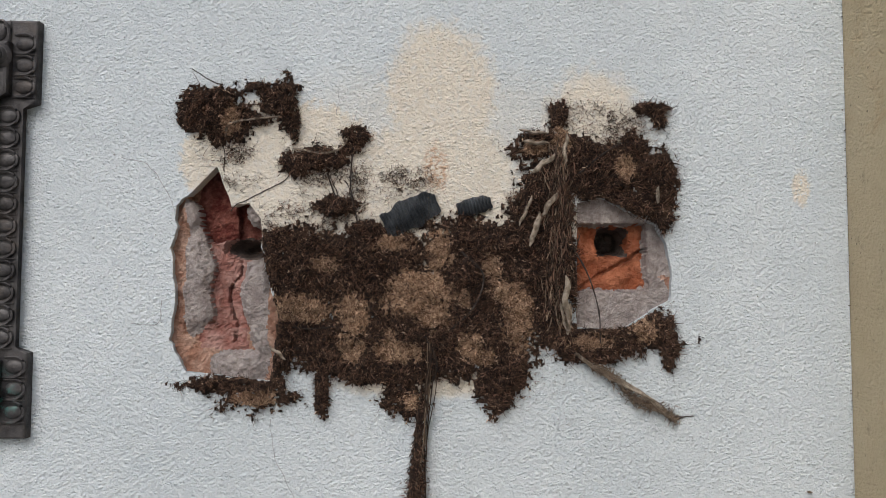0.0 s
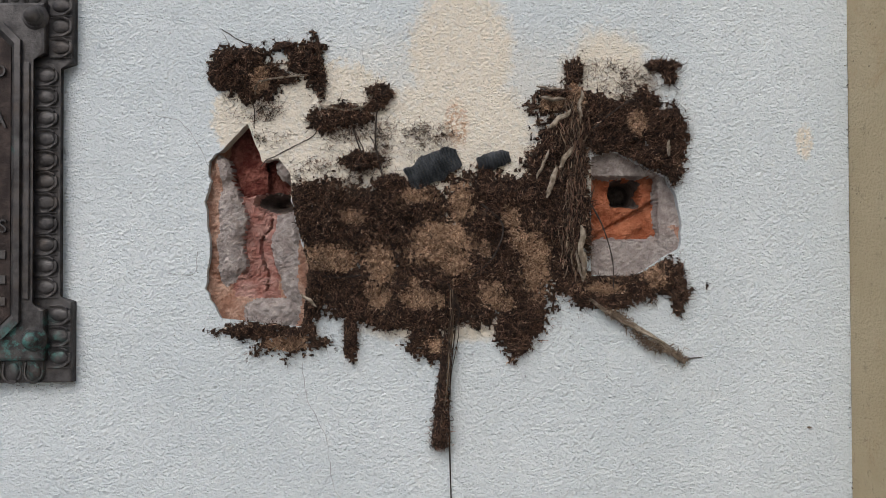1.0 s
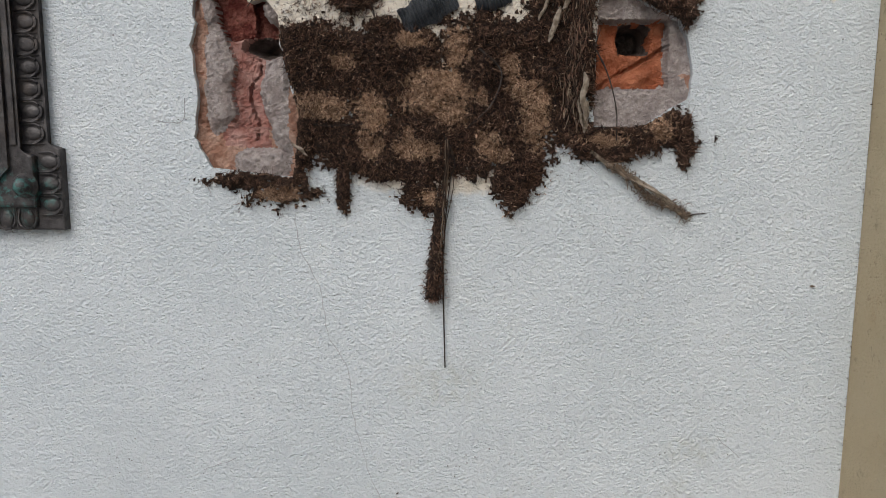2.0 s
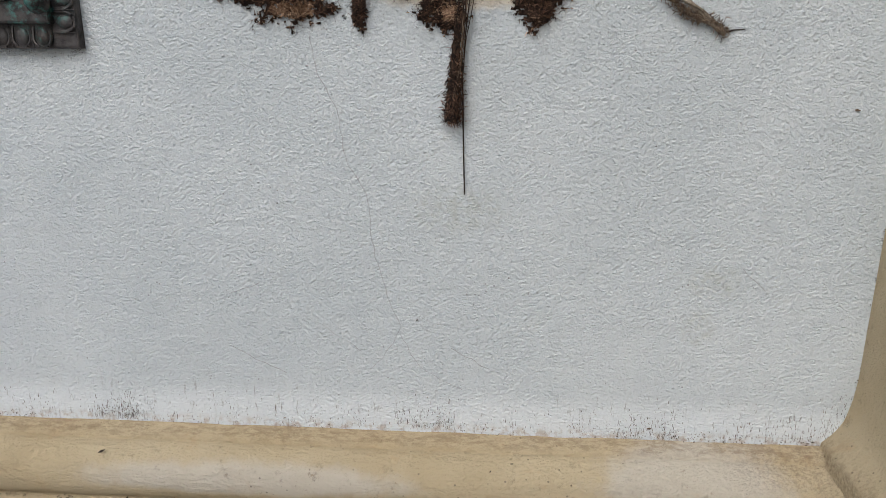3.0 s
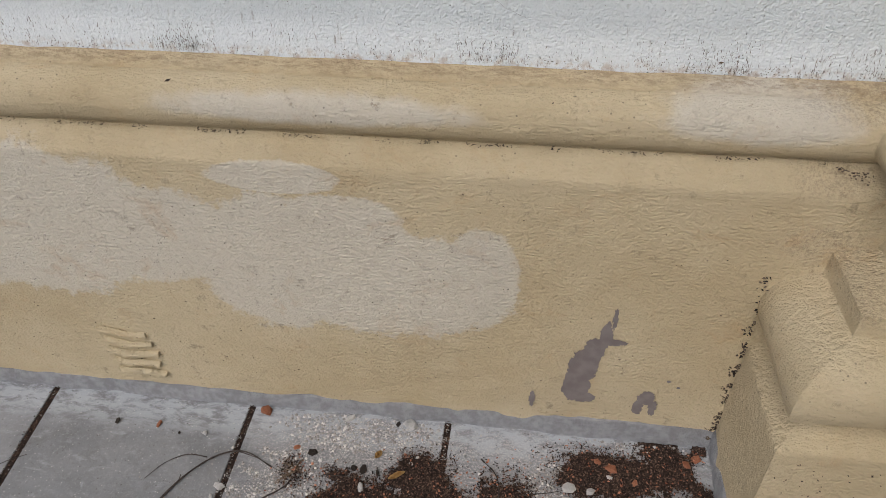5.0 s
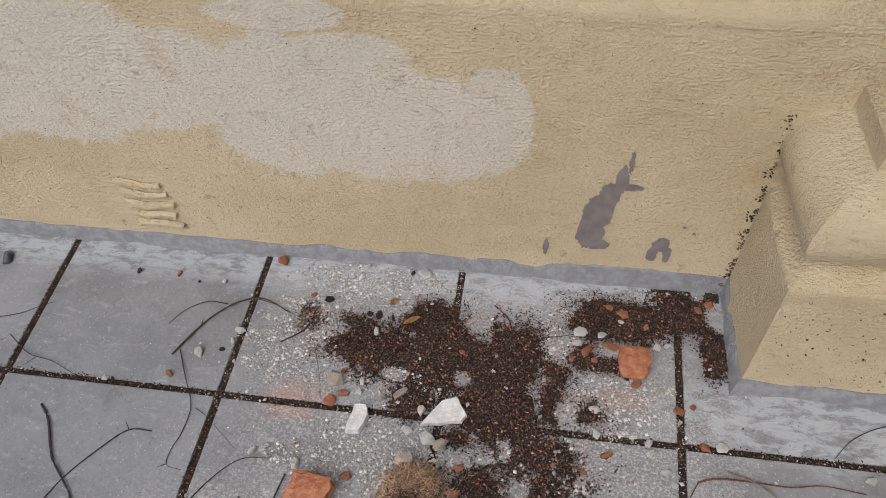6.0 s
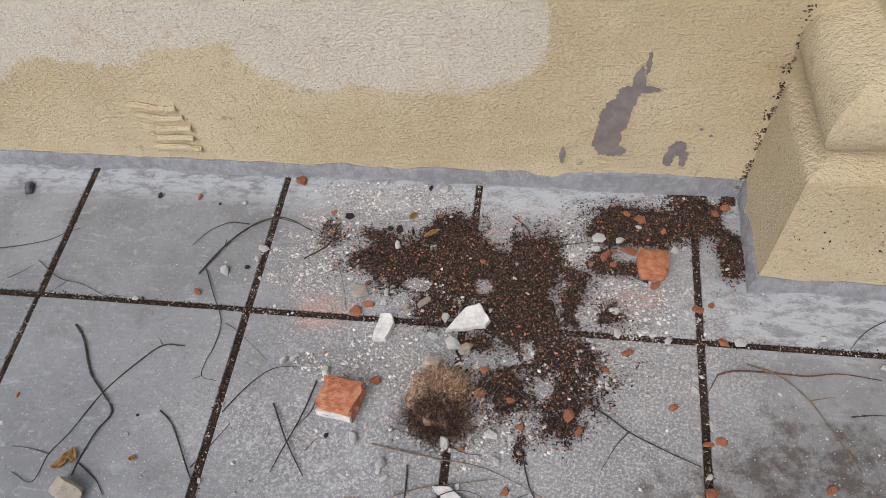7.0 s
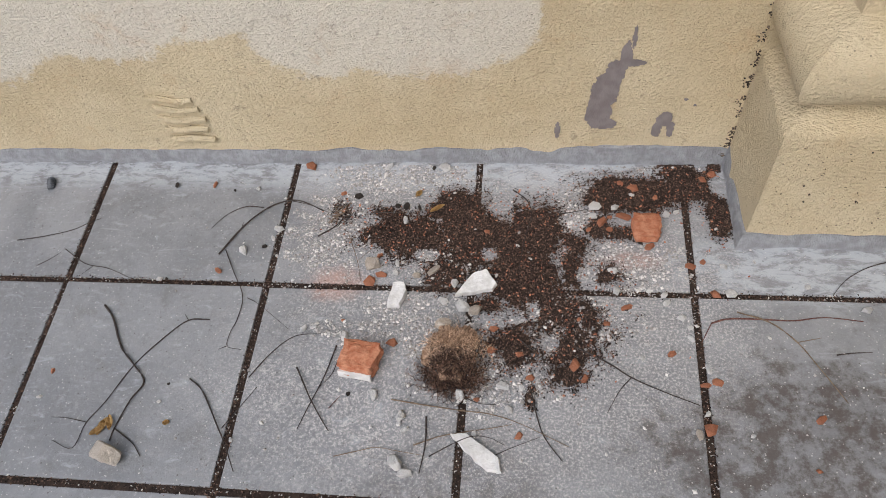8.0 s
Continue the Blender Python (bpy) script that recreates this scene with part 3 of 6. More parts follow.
# ---- the white wall with its two broken openings ----
LOOP_L = [(-0.262, 1.608), (-0.291, 1.579), (-0.316, 1.557), (-0.311, 1.53), (-0.32, 1.503), (-0.312, 1.445), (-0.318, 1.389), (-0.3, 1.35), (-0.19, 1.336), (-0.181, 1.417), (-0.203, 1.496), (-0.206, 1.54), (-0.222, 1.562), (-0.244, 1.557)]
LOOP_R = [(0.199, 1.563), (0.228, 1.571), (0.271, 1.55), (0.3, 1.538), (0.315, 1.513), (0.322, 1.47), (0.319, 1.44), (0.266, 1.407), (0.24, 1.402), (0.197, 1.404)]
TOP, FOOT, BACK = 2.9, 0.70, 0.30
EDGE_L, EDGE_R = ragged(LOOP_L, 5, 0.004, 1.0), ragged(LOOP_R, 5, 0.003, 2.0)

wall_bm = bmesh.new()
edges = []
for loop in ([(X0, FOOT), (PIL, FOOT), (PIL, TOP), (X0, TOP)], EDGE_L, EDGE_R):
    vs = [wall_bm.verts.new((x, 0.0, z)) for x, z in loop]
    edges += [wall_bm.edges.new((a, b)) for a, b in zip(vs, vs[1:] + vs[:1])]
bmesh.ops.triangle_fill(wall_bm, edges=edges, use_beauty=True, normal=(0, -1, 0))
for loop, push in ((EDGE_L, 0.006), (EDGE_R, 0.005)):
    mx, mz = sum(p[0] for p in loop) / len(loop), sum(p[1] for p in loop) / len(loop)
    ring = [(wall_bm.verts.new((x, 0.0, z)), wall_bm.verts.new((x + push * (x - mx) * 6, 0.030, z + push * (z - mz) * 6))) for x, z in loop]
    for (a, b), (c, d) in zip(ring, ring[1:] + ring[:1]):
        wall_bm.faces.new((a, c, d, b))
bmesh.ops.remove_doubles(wall_bm, verts=wall_bm.verts, dist=1e-5)
box(wall_bm, (X0, 0.11, FOOT), (PIL, BACK, TOP))
wall = thing("wall_white", wall_bm, M_WHITE, "white roughcast wall with old cream paint laid bare", "wall", kind="structure")


def warp_left(x, z):
    """Coordinates pushed about, so that no break runs straight."""
    return x + 0.010 * n3(x * 24, 3, z * 24) + 0.004 * rough_edge(x, z, 3.0), z + 0.012 * n3(x * 24, 8, z * 24) + 0.004 * rough_edge(x, z, 13.0)


LUMPS = [(-0.212, 1.452, 0.022, 0.052), (-0.200, 1.412, 0.020, 0.050), (-0.290, 1.470, 0.022, 0.066), (-0.232, 1.352, 0.042, 0.024), (-0.286, 1.430, 0.016, 0.040), (-0.213, 1.548, 0.018, 0.018), (-0.300, 1.545, 0.016, 0.022)]


def zone_left(x, z):
    x, z = warp_left(x, z)
    if math.hypot((x + 0.229) / 0.027, (z - 1.504) / 0.015) < 1:
        return "hole"
    if nearness(x, z, LUMPS) > 0:
        return "plaster" if x > -0.192 or x < -0.304 else "mortar"
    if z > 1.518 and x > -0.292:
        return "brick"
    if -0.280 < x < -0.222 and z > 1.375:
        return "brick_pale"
    return "plaster"


def depth_left(x, z):
    u, v = warp_left(x, z)
    if v > 1.518:
        d = 0.034 + 0.014 * (u > -0.243) * (v < 1.56)
    else:
        d = 0.028 - 0.012 * min(1, abs(u + 0.248) / 0.05)
    k = nearness(u, v, LUMPS)
    if k > 0:
        d = min(d, 0.013 - 0.009 * min(1, k * 2.2))
    elif v < 1.40 or u < -0.300 or u > -0.19:
        d = min(d, 0.012)
    if abs(u + 0.243 - 0.006 * math.sin(v * 60)) < 0.0013 and 1.385 < v < 1.49:
        d += 0.008
    h = math.hypot((u + 0.229) / 0.027, (v - 1.504) / 0.015)
    if h < 1.15:
        d = max(d, 0.036 + 0.05 * max(0, 1.1 - h))
    return max(0.003, d + 0.004 * rough_edge(x * 0.9, z * 0.9, 9.0) + 0.0022 * n3(x * 260, 6, z * 260))


def zone_right(x, z):
    e = 0.005 * rough_edge(x, z, 5.0)
    x, z = x + e, z + e
    if max(abs(x - 0.250) / 0.020, abs(z - 1.515) / 0.019) < 1 - 0.2 * n3(x * 80, 2, z * 80):
        return "hole"
    if x < 0.289 and 1.453 < z < 1.536:
        return "brick"
    if x - 0.2 > (1.50 - z) * 1.0 + 0.075 and z < 1.47:
        return "plaster"
    return "mortar"


def depth_right(x, z):
    e = 0.003 * rough_edge(x, z, 5.0)
    u, v = x + e, z + e
    if u < 0.291 and 1.451 < v < 1.538:
        d = 0.022 + 0.008 * n3(x * 45, 1, z * 45) + 0.004 * (v > 1.50) + (0.006 if abs((v - 1.475) - 0.6 * (u - 0.24)) < 0.003 else 0)
    else:
        d = 0.008 + 0.006 * (1 - min(1, abs(u - 0.31) / 0.02))
    h = 0.5 * math.hypot((u - 0.250) / 0.020, (v - 1.515) / 0.019) + 0.5 * max(abs(u - 0.250) / 0.020, abs(v - 1.515) / 0.019)
    if h < 1.1:
        d = max(d, 0.030 + 0.05 * min(1.0, 3 * max(0, 1.05 - h)))
    return max(0.003, d + 0.003 * rough_edge(x * 0.8, z * 0.8, 4.0) + 0.0018 * n3(x * 260, 3, z * 260))


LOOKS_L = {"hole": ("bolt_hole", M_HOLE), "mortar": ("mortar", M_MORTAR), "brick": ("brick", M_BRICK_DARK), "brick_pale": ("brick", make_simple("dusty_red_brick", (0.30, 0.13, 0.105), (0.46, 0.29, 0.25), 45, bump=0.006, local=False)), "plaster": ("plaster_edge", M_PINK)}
LOOKS_R = {"hole": ("bolt_hole", M_HOLE), "mortar": ("mortar", M_MORTAR), "brick": ("brick", M_BRICK), "plaster": ("plaster_edge", M_PINK)}
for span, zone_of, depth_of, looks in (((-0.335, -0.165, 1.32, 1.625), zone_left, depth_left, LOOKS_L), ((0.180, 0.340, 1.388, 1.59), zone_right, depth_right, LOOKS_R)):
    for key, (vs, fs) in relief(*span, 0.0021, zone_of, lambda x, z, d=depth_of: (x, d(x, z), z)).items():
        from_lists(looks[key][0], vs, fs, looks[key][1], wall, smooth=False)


def crack(pts, width, seed, material=None):
    """A hairline on the wall: a thin wandering strip."""
    line = smooth_line([(x, 0, z) for x, z in pts], 12)
    bm = bmesh.new()
    old = None
    for i, p in enumerate(line):
        d = line[min(i + 1, len(line) - 1)] - line[max(i - 1, 0)]
        n = Vector((-d.z, 0, d.x)).normalized()
        c = p + n * 0.003 * n3(p.x * 70, seed, p.z * 70)
        w = 0.75 * width * (0.6 + 0.7 * abs(n3(p.x * 150, seed + 2, p.z * 150)))
        pair = (bm.verts.new((c.x - n.x * w, -0.0007, c.z - n.z * w)), bm.verts.new((c.x + n.x * w, -0.0007, c.z + n.z * w)))
        if old:
            bm.faces.new((*old, pair[1], pair[0]))
        old = pair
    part("crack", bm, material or M_CRACK, wall)


crack([(-0.190, 1.289), (-0.184, 1.242), (-0.160, 1.191), (-0.147, 1.122), (-0.123, 1.076), (-0.118, 1.02), (-0.103, 0.955), (-0.081, 0.892)], 0.0005, 1)
crack([(-0.081, 0.888), (-0.105, 0.844), (-0.126, 0.824)], 0.0004, 2)
crack([(-0.081, 0.879), (-0.049, 0.828), (0.007, 0.795)], 0.0004, 3)
crack([(-0.385, 1.619), (-0.350, 1.609), (-0.324, 1.573), (-0.315, 1.551)], 0.0006, 4)
crack([(-0.330, 1.437), (-0.333, 1.408), (-0.367, 1.407)], 0.0006, 5)
crack([(-0.298, 1.73), (-0.280, 1.708)], 0.0008, 6)
crack([(-0.110, 1.714), (-0.111, 1.677)], 0.0004, 7)
crack([(-0.330, 0.855), (-0.292, 0.834), (-0.248, 0.813)], 0.0006, 8)
crack([(-0.324, 0.933), (-0.279, 0.951)], 0.0006, 9)
crack([(-0.009, 0.86), (0.048, 0.827)], 0.0006, 10)
crack([(0.380, 0.987), (0.412, 0.955)], 0.0006, 11)
crack([(-0.216, 0.902), (-0.184, 0.885), (-0.138, 0.852)], 0.0004, 12)

for i, pts in enumerate((
    [(-0.253, 1.659), (-0.254, 1.633), (-0.253, 1.601)],
    [(-0.245, 1.552), (-0.222, 1.567), (-0.201, 1.577), (-0.18, 1.589), (-0.165, 1.605), (-0.147, 1.611)],
    [(-0.124, 1.613), (-0.115, 1.587), (-0.107, 1.573), (-0.108, 1.549)],
    [(-0.099, 1.592), (-0.091, 1.573), (-0.088, 1.551), (-0.078, 1.524)],
    [(-0.257, 1.714), (-0.275, 1.721), (-0.297, 1.734)],
)):
    crack(pts, 0.0011, 20 + i, M_TWIG)

# ---- the remains of the climbing plant ----
MAT = [(-0.048, 1.446, 0.079, 0.043), (-0.163, 1.417, 0.032, 0.043), (-0.128, 1.482, 0.072, 0.045), (-0.189, 1.478, 0.016, 0.032), (-0.049, 1.5, 0.045, 0.027), (-0.077, 1.475, 0.036, 0.043), (0.009, 1.389, 0.144, 0.043), (-0.105, 1.382, 0.064, 0.036), (-0.034, 1.361, 0.079, 0.027), (0.067, 1.497, 0.062, 0.043), (0.081, 1.447, 0.062, 0.065), (0.139, 1.476, 0.047, 0.079), (0.06, 1.396, 0.051, 0.054), (0.096, 1.354, 0.032, 0.046), (0.099, 1.318, 0.019, 0.018), (0.172, 1.505, 0.022, 0.116), (0.158, 1.585, 0.029, 0.033), (0.228, 1.601, 0.046, 0.037), (0.199, 1.626, 0.021, 0.029), (0.276, 1.616, 0.024, 0.035), (0.268, 1.563, 0.033, 0.019)]
TUFTS_TOP = [(-0.107, 1.558, 0.03, 0.012), (-0.078, 1.529, 0.022, 0.01), (-0.178, 1.514, 0.026, 0.014), (-0.278, 1.677, 0.029, 0.028), (-0.296, 1.688, 0.016, 0.021), (-0.264, 1.693, 0.02, 0.016), (-0.263, 1.649, 0.014, 0.019), (-0.235, 1.674, 0.017, 0.016), (-0.189, 1.709, 0.03, 0.01), (-0.176, 1.689, 0.012, 0.031), (-0.197, 1.693, 0.013, 0.015), (-0.165, 1.662, 0.006, 0.022), (-0.217, 1.668, 0.023, 0.006), (-0.162, 1.612, 0.017, 0.016), (-0.138, 1.621, 0.023, 0.015), (-0.111, 1.616, 0.016, 0.008), (-0.095, 1.631, 0.012, 0.007), (-0.086, 1.65, 0.017, 0.012), (0.305, 1.586, 0.021, 0.051), (0.295, 1.686, 0.022, 0.008), (0.306, 1.674, 0.009, 0.01), (0.177, 1.673, 0.013, 0.019), (0.147, 1.646, 0.026, 0.009), (0.184, 1.608, 0.018, 0.044), (0.305, 1.544, 0.016, 0.023)]
TUFTS_LOW = [(0.248, 1.39, 0.069, 0.02), (0.315, 1.386, 0.012, 0.032), (0.19, 1.391, 0.033, 0.022), (0.226, 1.368, 0.029, 0.01), (-0.246, 1.331, 0.058, 0.01), (-0.207, 1.317, 0.027, 0.015), (-0.19, 1.346, 0.017, 0.021), (-0.175, 1.371, 0.013, 0.025), (-0.126, 1.325, 0.009, 0.032), (-0.033, 1.314, 0.026, 0.016), (-0.041, 1.345, 0.064, 0.014)]
TUFTS = TUFTS_TOP + TUFTS_LOW
THIN = [(-0.129, 1.551, 0.065, 0.033), (-0.23, 1.59, 0.034, 0.016), (-0.114, 1.515, 0.079, 0.022), (-0.086, 1.58, 0.02, 0.051), (-0.028, 1.584, 0.058, 0.036), (0.236, 1.667, 0.067, 0.037), (0.125, 1.556, 0.029, 0.036), (-0.2, 1.532, 0.021, 0.029), (-0.252, 1.626, 0.043, 0.022), (-0.137, 1.605, 0.058, 0.029)]
BARE = [(-0.009, 1.447, 0.042, 0.03), (0.013, 1.418, 0.026, 0.02), (-0.121, 1.482, 0.016, 0.01), (-0.149, 1.428, 0.037, 0.016), (-0.09, 1.418, 0.02, 0.026), (-0.087, 1.375, 0.016, 0.018), (-0.041, 1.395, 0.007, 0.007), (-0.034, 1.373, 0.033, 0.014), (-0.012, 1.311, 0.016, 0.011), (0.02, 1.504, 0.019, 0.025), (-0.035, 1.511, 0.026, 0.011), (0.089, 1.483, 0.013, 0.02), (0.097, 1.45, 0.013, 0.014), (0.121, 1.415, 0.02, 0.042), (0.06, 1.382, 0.018, 0.016), (0.078, 1.366, 0.018, 0.011), (0.052, 1.44, 0.007, 0.011), (0.261, 1.608, 0.015, 0.018), (0.212, 1.388, 0.031, 0.01), (0.285, 1.403, 0.019, 0.017), (-0.211, 1.315, 0.028, 0.01), (-0.247, 1.666, 0.014, 0.02), (0.177, 1.641, 0.01, 0.022), (0.144, 1.635, 0.018, 0.009)]


def open_wall(x, z):
    return inside(x, z, LOOP_L) or inside(x, z, LOOP_R)


def mat_depth(x, z):
    """How thick the mat of roots lies on the wall, and less than 0 outside it."""
    e = 0.55 * rough_edge(x * 0.75, z * 0.75, 11.0) + 0.4 * n3(x * 210, 6, z * 210)
    return max(min(0.5, nearness(x, z, MAT)), min(0.28, nearness(x, z, TUFTS)), 0.35 * nearness(x, z, BARE) + 0.10) + e + 0.14


def bareness(x, z):
    """More than 0 where the fibres have gone and tan residue shows."""
    return max(1.3 * nearness(x, z, BARE), -0.8) + 0.65 * rough_edge(x, z, 17.0) + 0.75 * n3(x * 230, 7, z * 230) + 0.35 * n3(x * 21, 2, z * 21) + 0.02


def crust_zone(x, z):
    if open_wall(x, z) or mat_depth(x, z) < 0.02:
        return None
    return "tan" if bareness(x, z) > 0 else "dark"


def crust_place(x, z):
    d = max(0.0, min(1.0, mat_depth(x, z)))
    return (x, -0.0005 - 0.004 * d ** 0.5 - 0.013 * d * max(0.0, 0.4 + rough_edge(x * 1.1, z * 1.1, 21.0)), z)


roots = tagged(new("climber_roots"), "matted dark brown dead climber roots clinging to the broken wall", "dead roots")
for key, (vs, fs) in relief(-0.335, 0.36, 1.26, 1.74, 0.0022, crust_zone, crust_place).items():
    tagged(from_lists("root_crust", vs, fs, M_TAN if key == "tan" else M_CRUST, roots, "crumbling tan root residue" if key == "tan" else "dark brown crust of roots", smooth=False), kind="stuff")


def grow(count, seed, chance, length, radius, out):
    rnd = random.Random(seed)
    p, d, l, r = [], [], [], []
    while len(p) < count:
        x, z = rnd.uniform(-0.335, 0.36), rnd.uniform(1.255, 1.75)
        c = chance(x, z)
        if rnd.random() > c or open_wall(x, z):
            continue
        m = max(0.0, min(1.0, mat_depth(x, z)))
        p.append((x, -0.001 - 0.005 * m ** 0.5 - (0.013 * max(0.0, 0.4 + rough_edge(x * 1.1, z * 1.1, 21.0)) + rnd.uniform(-0.003, 0.003)) * m, z))
        a = 4 * n3(x * 16, seed, z * 16) + rnd.gauss(0, 0.9)
        d.append((math.cos(a), -rnd.uniform(-0.15, 1.0) * out, math.sin(a) - 0.15))
        l.append(rnd.uniform(*length))
        r.append(rnd.uniform(*radius))
    return strand_mesh(p, d, l, r, 1.3, seed)


def dark_chance(x, z):
    d = mat_depth(x, z)
    return 0 if d < 0.0 else min(1, 0.15 + d * 1.6) * (0.03 if bareness(x, z) > 0 else 1.0)


def tan_chance(x, z):
    return (0.9 if bareness(x, z) > 0 else 0.05) if mat_depth(x, z) > 0 else 0.0


def thin_chance(x, z):
    clump = 1 if rough_edge(x * 0.8, z * 0.8, 31.0) > 0.05 else 0.2
    return clump * max(0.0, min(1.0, max(nearness(x, z, THIN) * 2.0, mat_depth(x, z) + 0.22)))


tagged(from_lists("fibre_mass", *grow(33000, 1, dark_chance, (0.003, 0.0085), (0.0003, 0.0008), 0.35), M_FIBRE, roots, "dark brown tangled root fibres", False), kind="stuff")
tagged(from_lists("fibre_mass", *grow(12000, 2, tan_chance, (0.0015, 0.004), (0.0004, 0.0009), 0.6), M_FIBRE_TAN, roots, "tan root fibre crumbs", False), kind="stuff")
tagged(from_lists("fibre_mass", *grow(20000, 3, thin_chance, (0.0012, 0.008), (0.0002, 0.00055), 0.15), M_FIBRE, roots, "sparse root hairs left on the paint", False), kind="stuff")

# long roots: the hanging bundle, the stiff hair below it and the slanting stem
rnd = random.Random(4)
for i in range(11):
    bm = bmesh.new()
    o = rnd.gauss(0, 0.0045)
    end = rnd.choice((1.30, 1.24, 1.20, 1.185))
    steps = 7
    pts = [(0.010 - 0.006 * (k / steps) + o * (1 - 0.5 * k / steps) + rnd.gauss(0, 0.0012) - 0.012 * (k / steps) ** 2, -0.010 - rnd.uniform(0, 0.008), 1.385 + (end - 1.385) * k / steps) for k in range(steps + 1)]
    tube(bm, pts, rnd.uniform(0.0005, 0.0011), 0.0005, 5, 0.3, i)
    part("hanging_root", bm, M_CRUST if i % 3 else M_TWIG_TAN, roots)
p, d, l, r = [], [], [], []
for i in range(2200):
    t = rnd.random() ** 0.42
    z = 1.345 - 0.168 * t
    w = 0.0045 + 0.006 * max(0, (1.255 - z) / 0.08) ** 0.6 * (1 if z > 1.19 else 0.7)
    p.append((0.003 - 0.009 * t - 0.002 + rnd.gauss(0, w * 0.6), -0.004 - abs(rnd.gauss(0, w * 0.8)), z))
    d.append((rnd.gauss(0, 0.7), rnd.gauss(-0.2, 0.6), rnd.gauss(-0.5, 0.6)))
    l.append(rnd.uniform(0.003, 0.009))
    r.append(rnd.uniform(0.0004, 0.0009))
tagged(from_lists("fibre_mass", *strand_mesh(p, d, l, r, 0.5, 8), M_FIBRE, roots, "clotted fibres round the hanging roots", False), kind="stuff")
core = bmesh.new()
tube(core, [(-0.001, -0.006, 1.31), (-0.005, -0.007, 1.26), (-0.009, -0.008, 1.225), (-0.010, -0.008, 1.20), (-0.008, -0.007, 1.180)], 0.004, 0.007, 9, 0.5, 3.0, 8)
part("hanging_clot", core, M_CRUST, roots)
hair = bmesh.new()
tube(hair, [(0.003, -0.007, 1.26), (0.005, -0.005, 1.20), (0.006, -0.004, 1.15), (0.008, -0.003, 1.082)], 0.0011, 0.0009, 6, 0.1, 1.0)
part("stiff_root", hair, M_DARK_BIT, roots)
stems = [
    ([(0.194, -0.006, 1.372), (0.224, -0.008, 1.350), (0.252, -0.008, 1.336), (0.277, -0.008, 1.322), (0.301, -0.006, 1.302), (0.323, -0.003, 1.286)], 0.0026, 0.0036),
    ([(0.214, -0.005, 1.355), (0.252, -0.012, 1.333), (0.289, -0.010, 1.315), (0.318, -0.004, 1.292)], 0.002, 0.0015),
    ([(0.323, -0.002, 1.288), (0.334, -0.001, 1.291), (0.347, -0.001, 1.292)], 0.0012, 0.0006),
    ([(0.003, -0.010, 1.395), (0.019, -0.011, 1.36), (0.013, -0.008, 1.335)], 0.001, 0.0008),
    ([(0.193, -0.006, 1.505), (0.211, -0.010, 1.470), (0.224, -0.010, 1.425), (0.225, -0.012, 1.385)], 0.0010, 0.0007),
    ([(-0.253, -0.004, 1.646), (-0.246, -0.006, 1.662), (-0.215, -0.008, 1.668), (-0.182, -0.006, 1.672)], 0.0018, 0.0012),
]
stems += [
    ([(-0.122, -0.004, 1.60), (-0.111, -0.004, 1.57), (-0.096, -0.004, 1.555)], 0.001, 0.0008),
    ([(-0.090, -0.004, 1.63), (-0.092, -0.004, 1.58), (-0.082, -0.004, 1.535)], 0.001, 0.0008),
    ([(-0.176, -0.006, 1.408), (-0.146, -0.010, 1.402), (-0.111, -0.010, 1.405)], 0.0009, 0.0007),
    ([(-0.166, -0.004, 1.632), (-0.131, -0.006, 1.625), (-0.105, -0.006, 1.632), (-0.092, -0.006, 1.652)], 0.0018, 0.001),
    ([(0.049, -0.008, 1.50), (0.077, -0.014, 1.47), (0.065, -0.013, 1.43), (0.034, -0.012, 1.40)], 0.0014, 0.0008),
    ([(0.199, -0.012, 1.60), (0.229, -0.014, 1.625), (0.252, -0.010, 1.64)], 0.0010, 0.0006),
]
for i, (pts, a, b) in enumerate(stems):
    bm = bmesh.new()
    tube(bm, pts, a, b, 7, 0.35, i * 3.0)
    part("root_stem", bm, M_BARK if i in (0, 1, 5, 9) else M_TWIG, roots)
p, d, l, r = [], [], [], []
for i in range(1100):
    t = rnd.random()
    a, b = Vector((0.215, -0.006, 1.357)), Vector((0.322, -0.004, 1.287))
    c = a.lerp(b, t) + Vector((0, 0, 0.005 * math.sin(t * 9) - 0.002))
    p.append((c.x + rnd.gauss(0, 0.003), c.y - abs(rnd.gauss(0, 0.004)), c.z + rnd.gauss(0, 0.003)))
    d.append((0.5 + rnd.gauss(0, 0.9), rnd.gauss(0, 0.5), -0.3 + rnd.gauss(0, 0.9)))
    l.append(rnd.uniform(0.003, 0.008))
    r.append(rnd.uniform(0.0004, 0.0008))
tagged(from_lists("fibre_mass", *strand_mesh(p, d, l, r, 0.3, 18), M_FIBRE_GREY, roots, "fibres along the slanting stem", False), kind="stuff")

p, d, l, r = [], [], [], []
for i in range(1300):
    z = rnd.uniform(1.41, 1.63)
    x = 0.172 + 0.010 * n3(3, 1, z * 12) + rnd.gauss(0, 0.009)
    if open_wall(x, z):
        continue
    p.append((x, -0.006 - rnd.uniform(0, 0.010), z))
    d.append((rnd.gauss(0.0, 0.30), rnd.gauss(0, 0.08), rnd.choice((-1, 1))))
    l.append(rnd.uniform(0.005, 0.022))
    r.append(rnd.uniform(0.0003, 0.0010))
half = 7 * len(p) // 10
for lo, hi, material, label in ((0, half, M_FIBRE, "dark stringy bark"), (half, len(p), M_FIBRE_GREY, "pale stringy bark")):
    tagged(from_lists("fibre_mass", *strand_mesh(p[lo:hi], d[lo:hi], l[lo:hi], r[lo:hi], 0.12, 40 + lo), material, roots, label, False), kind="stuff")

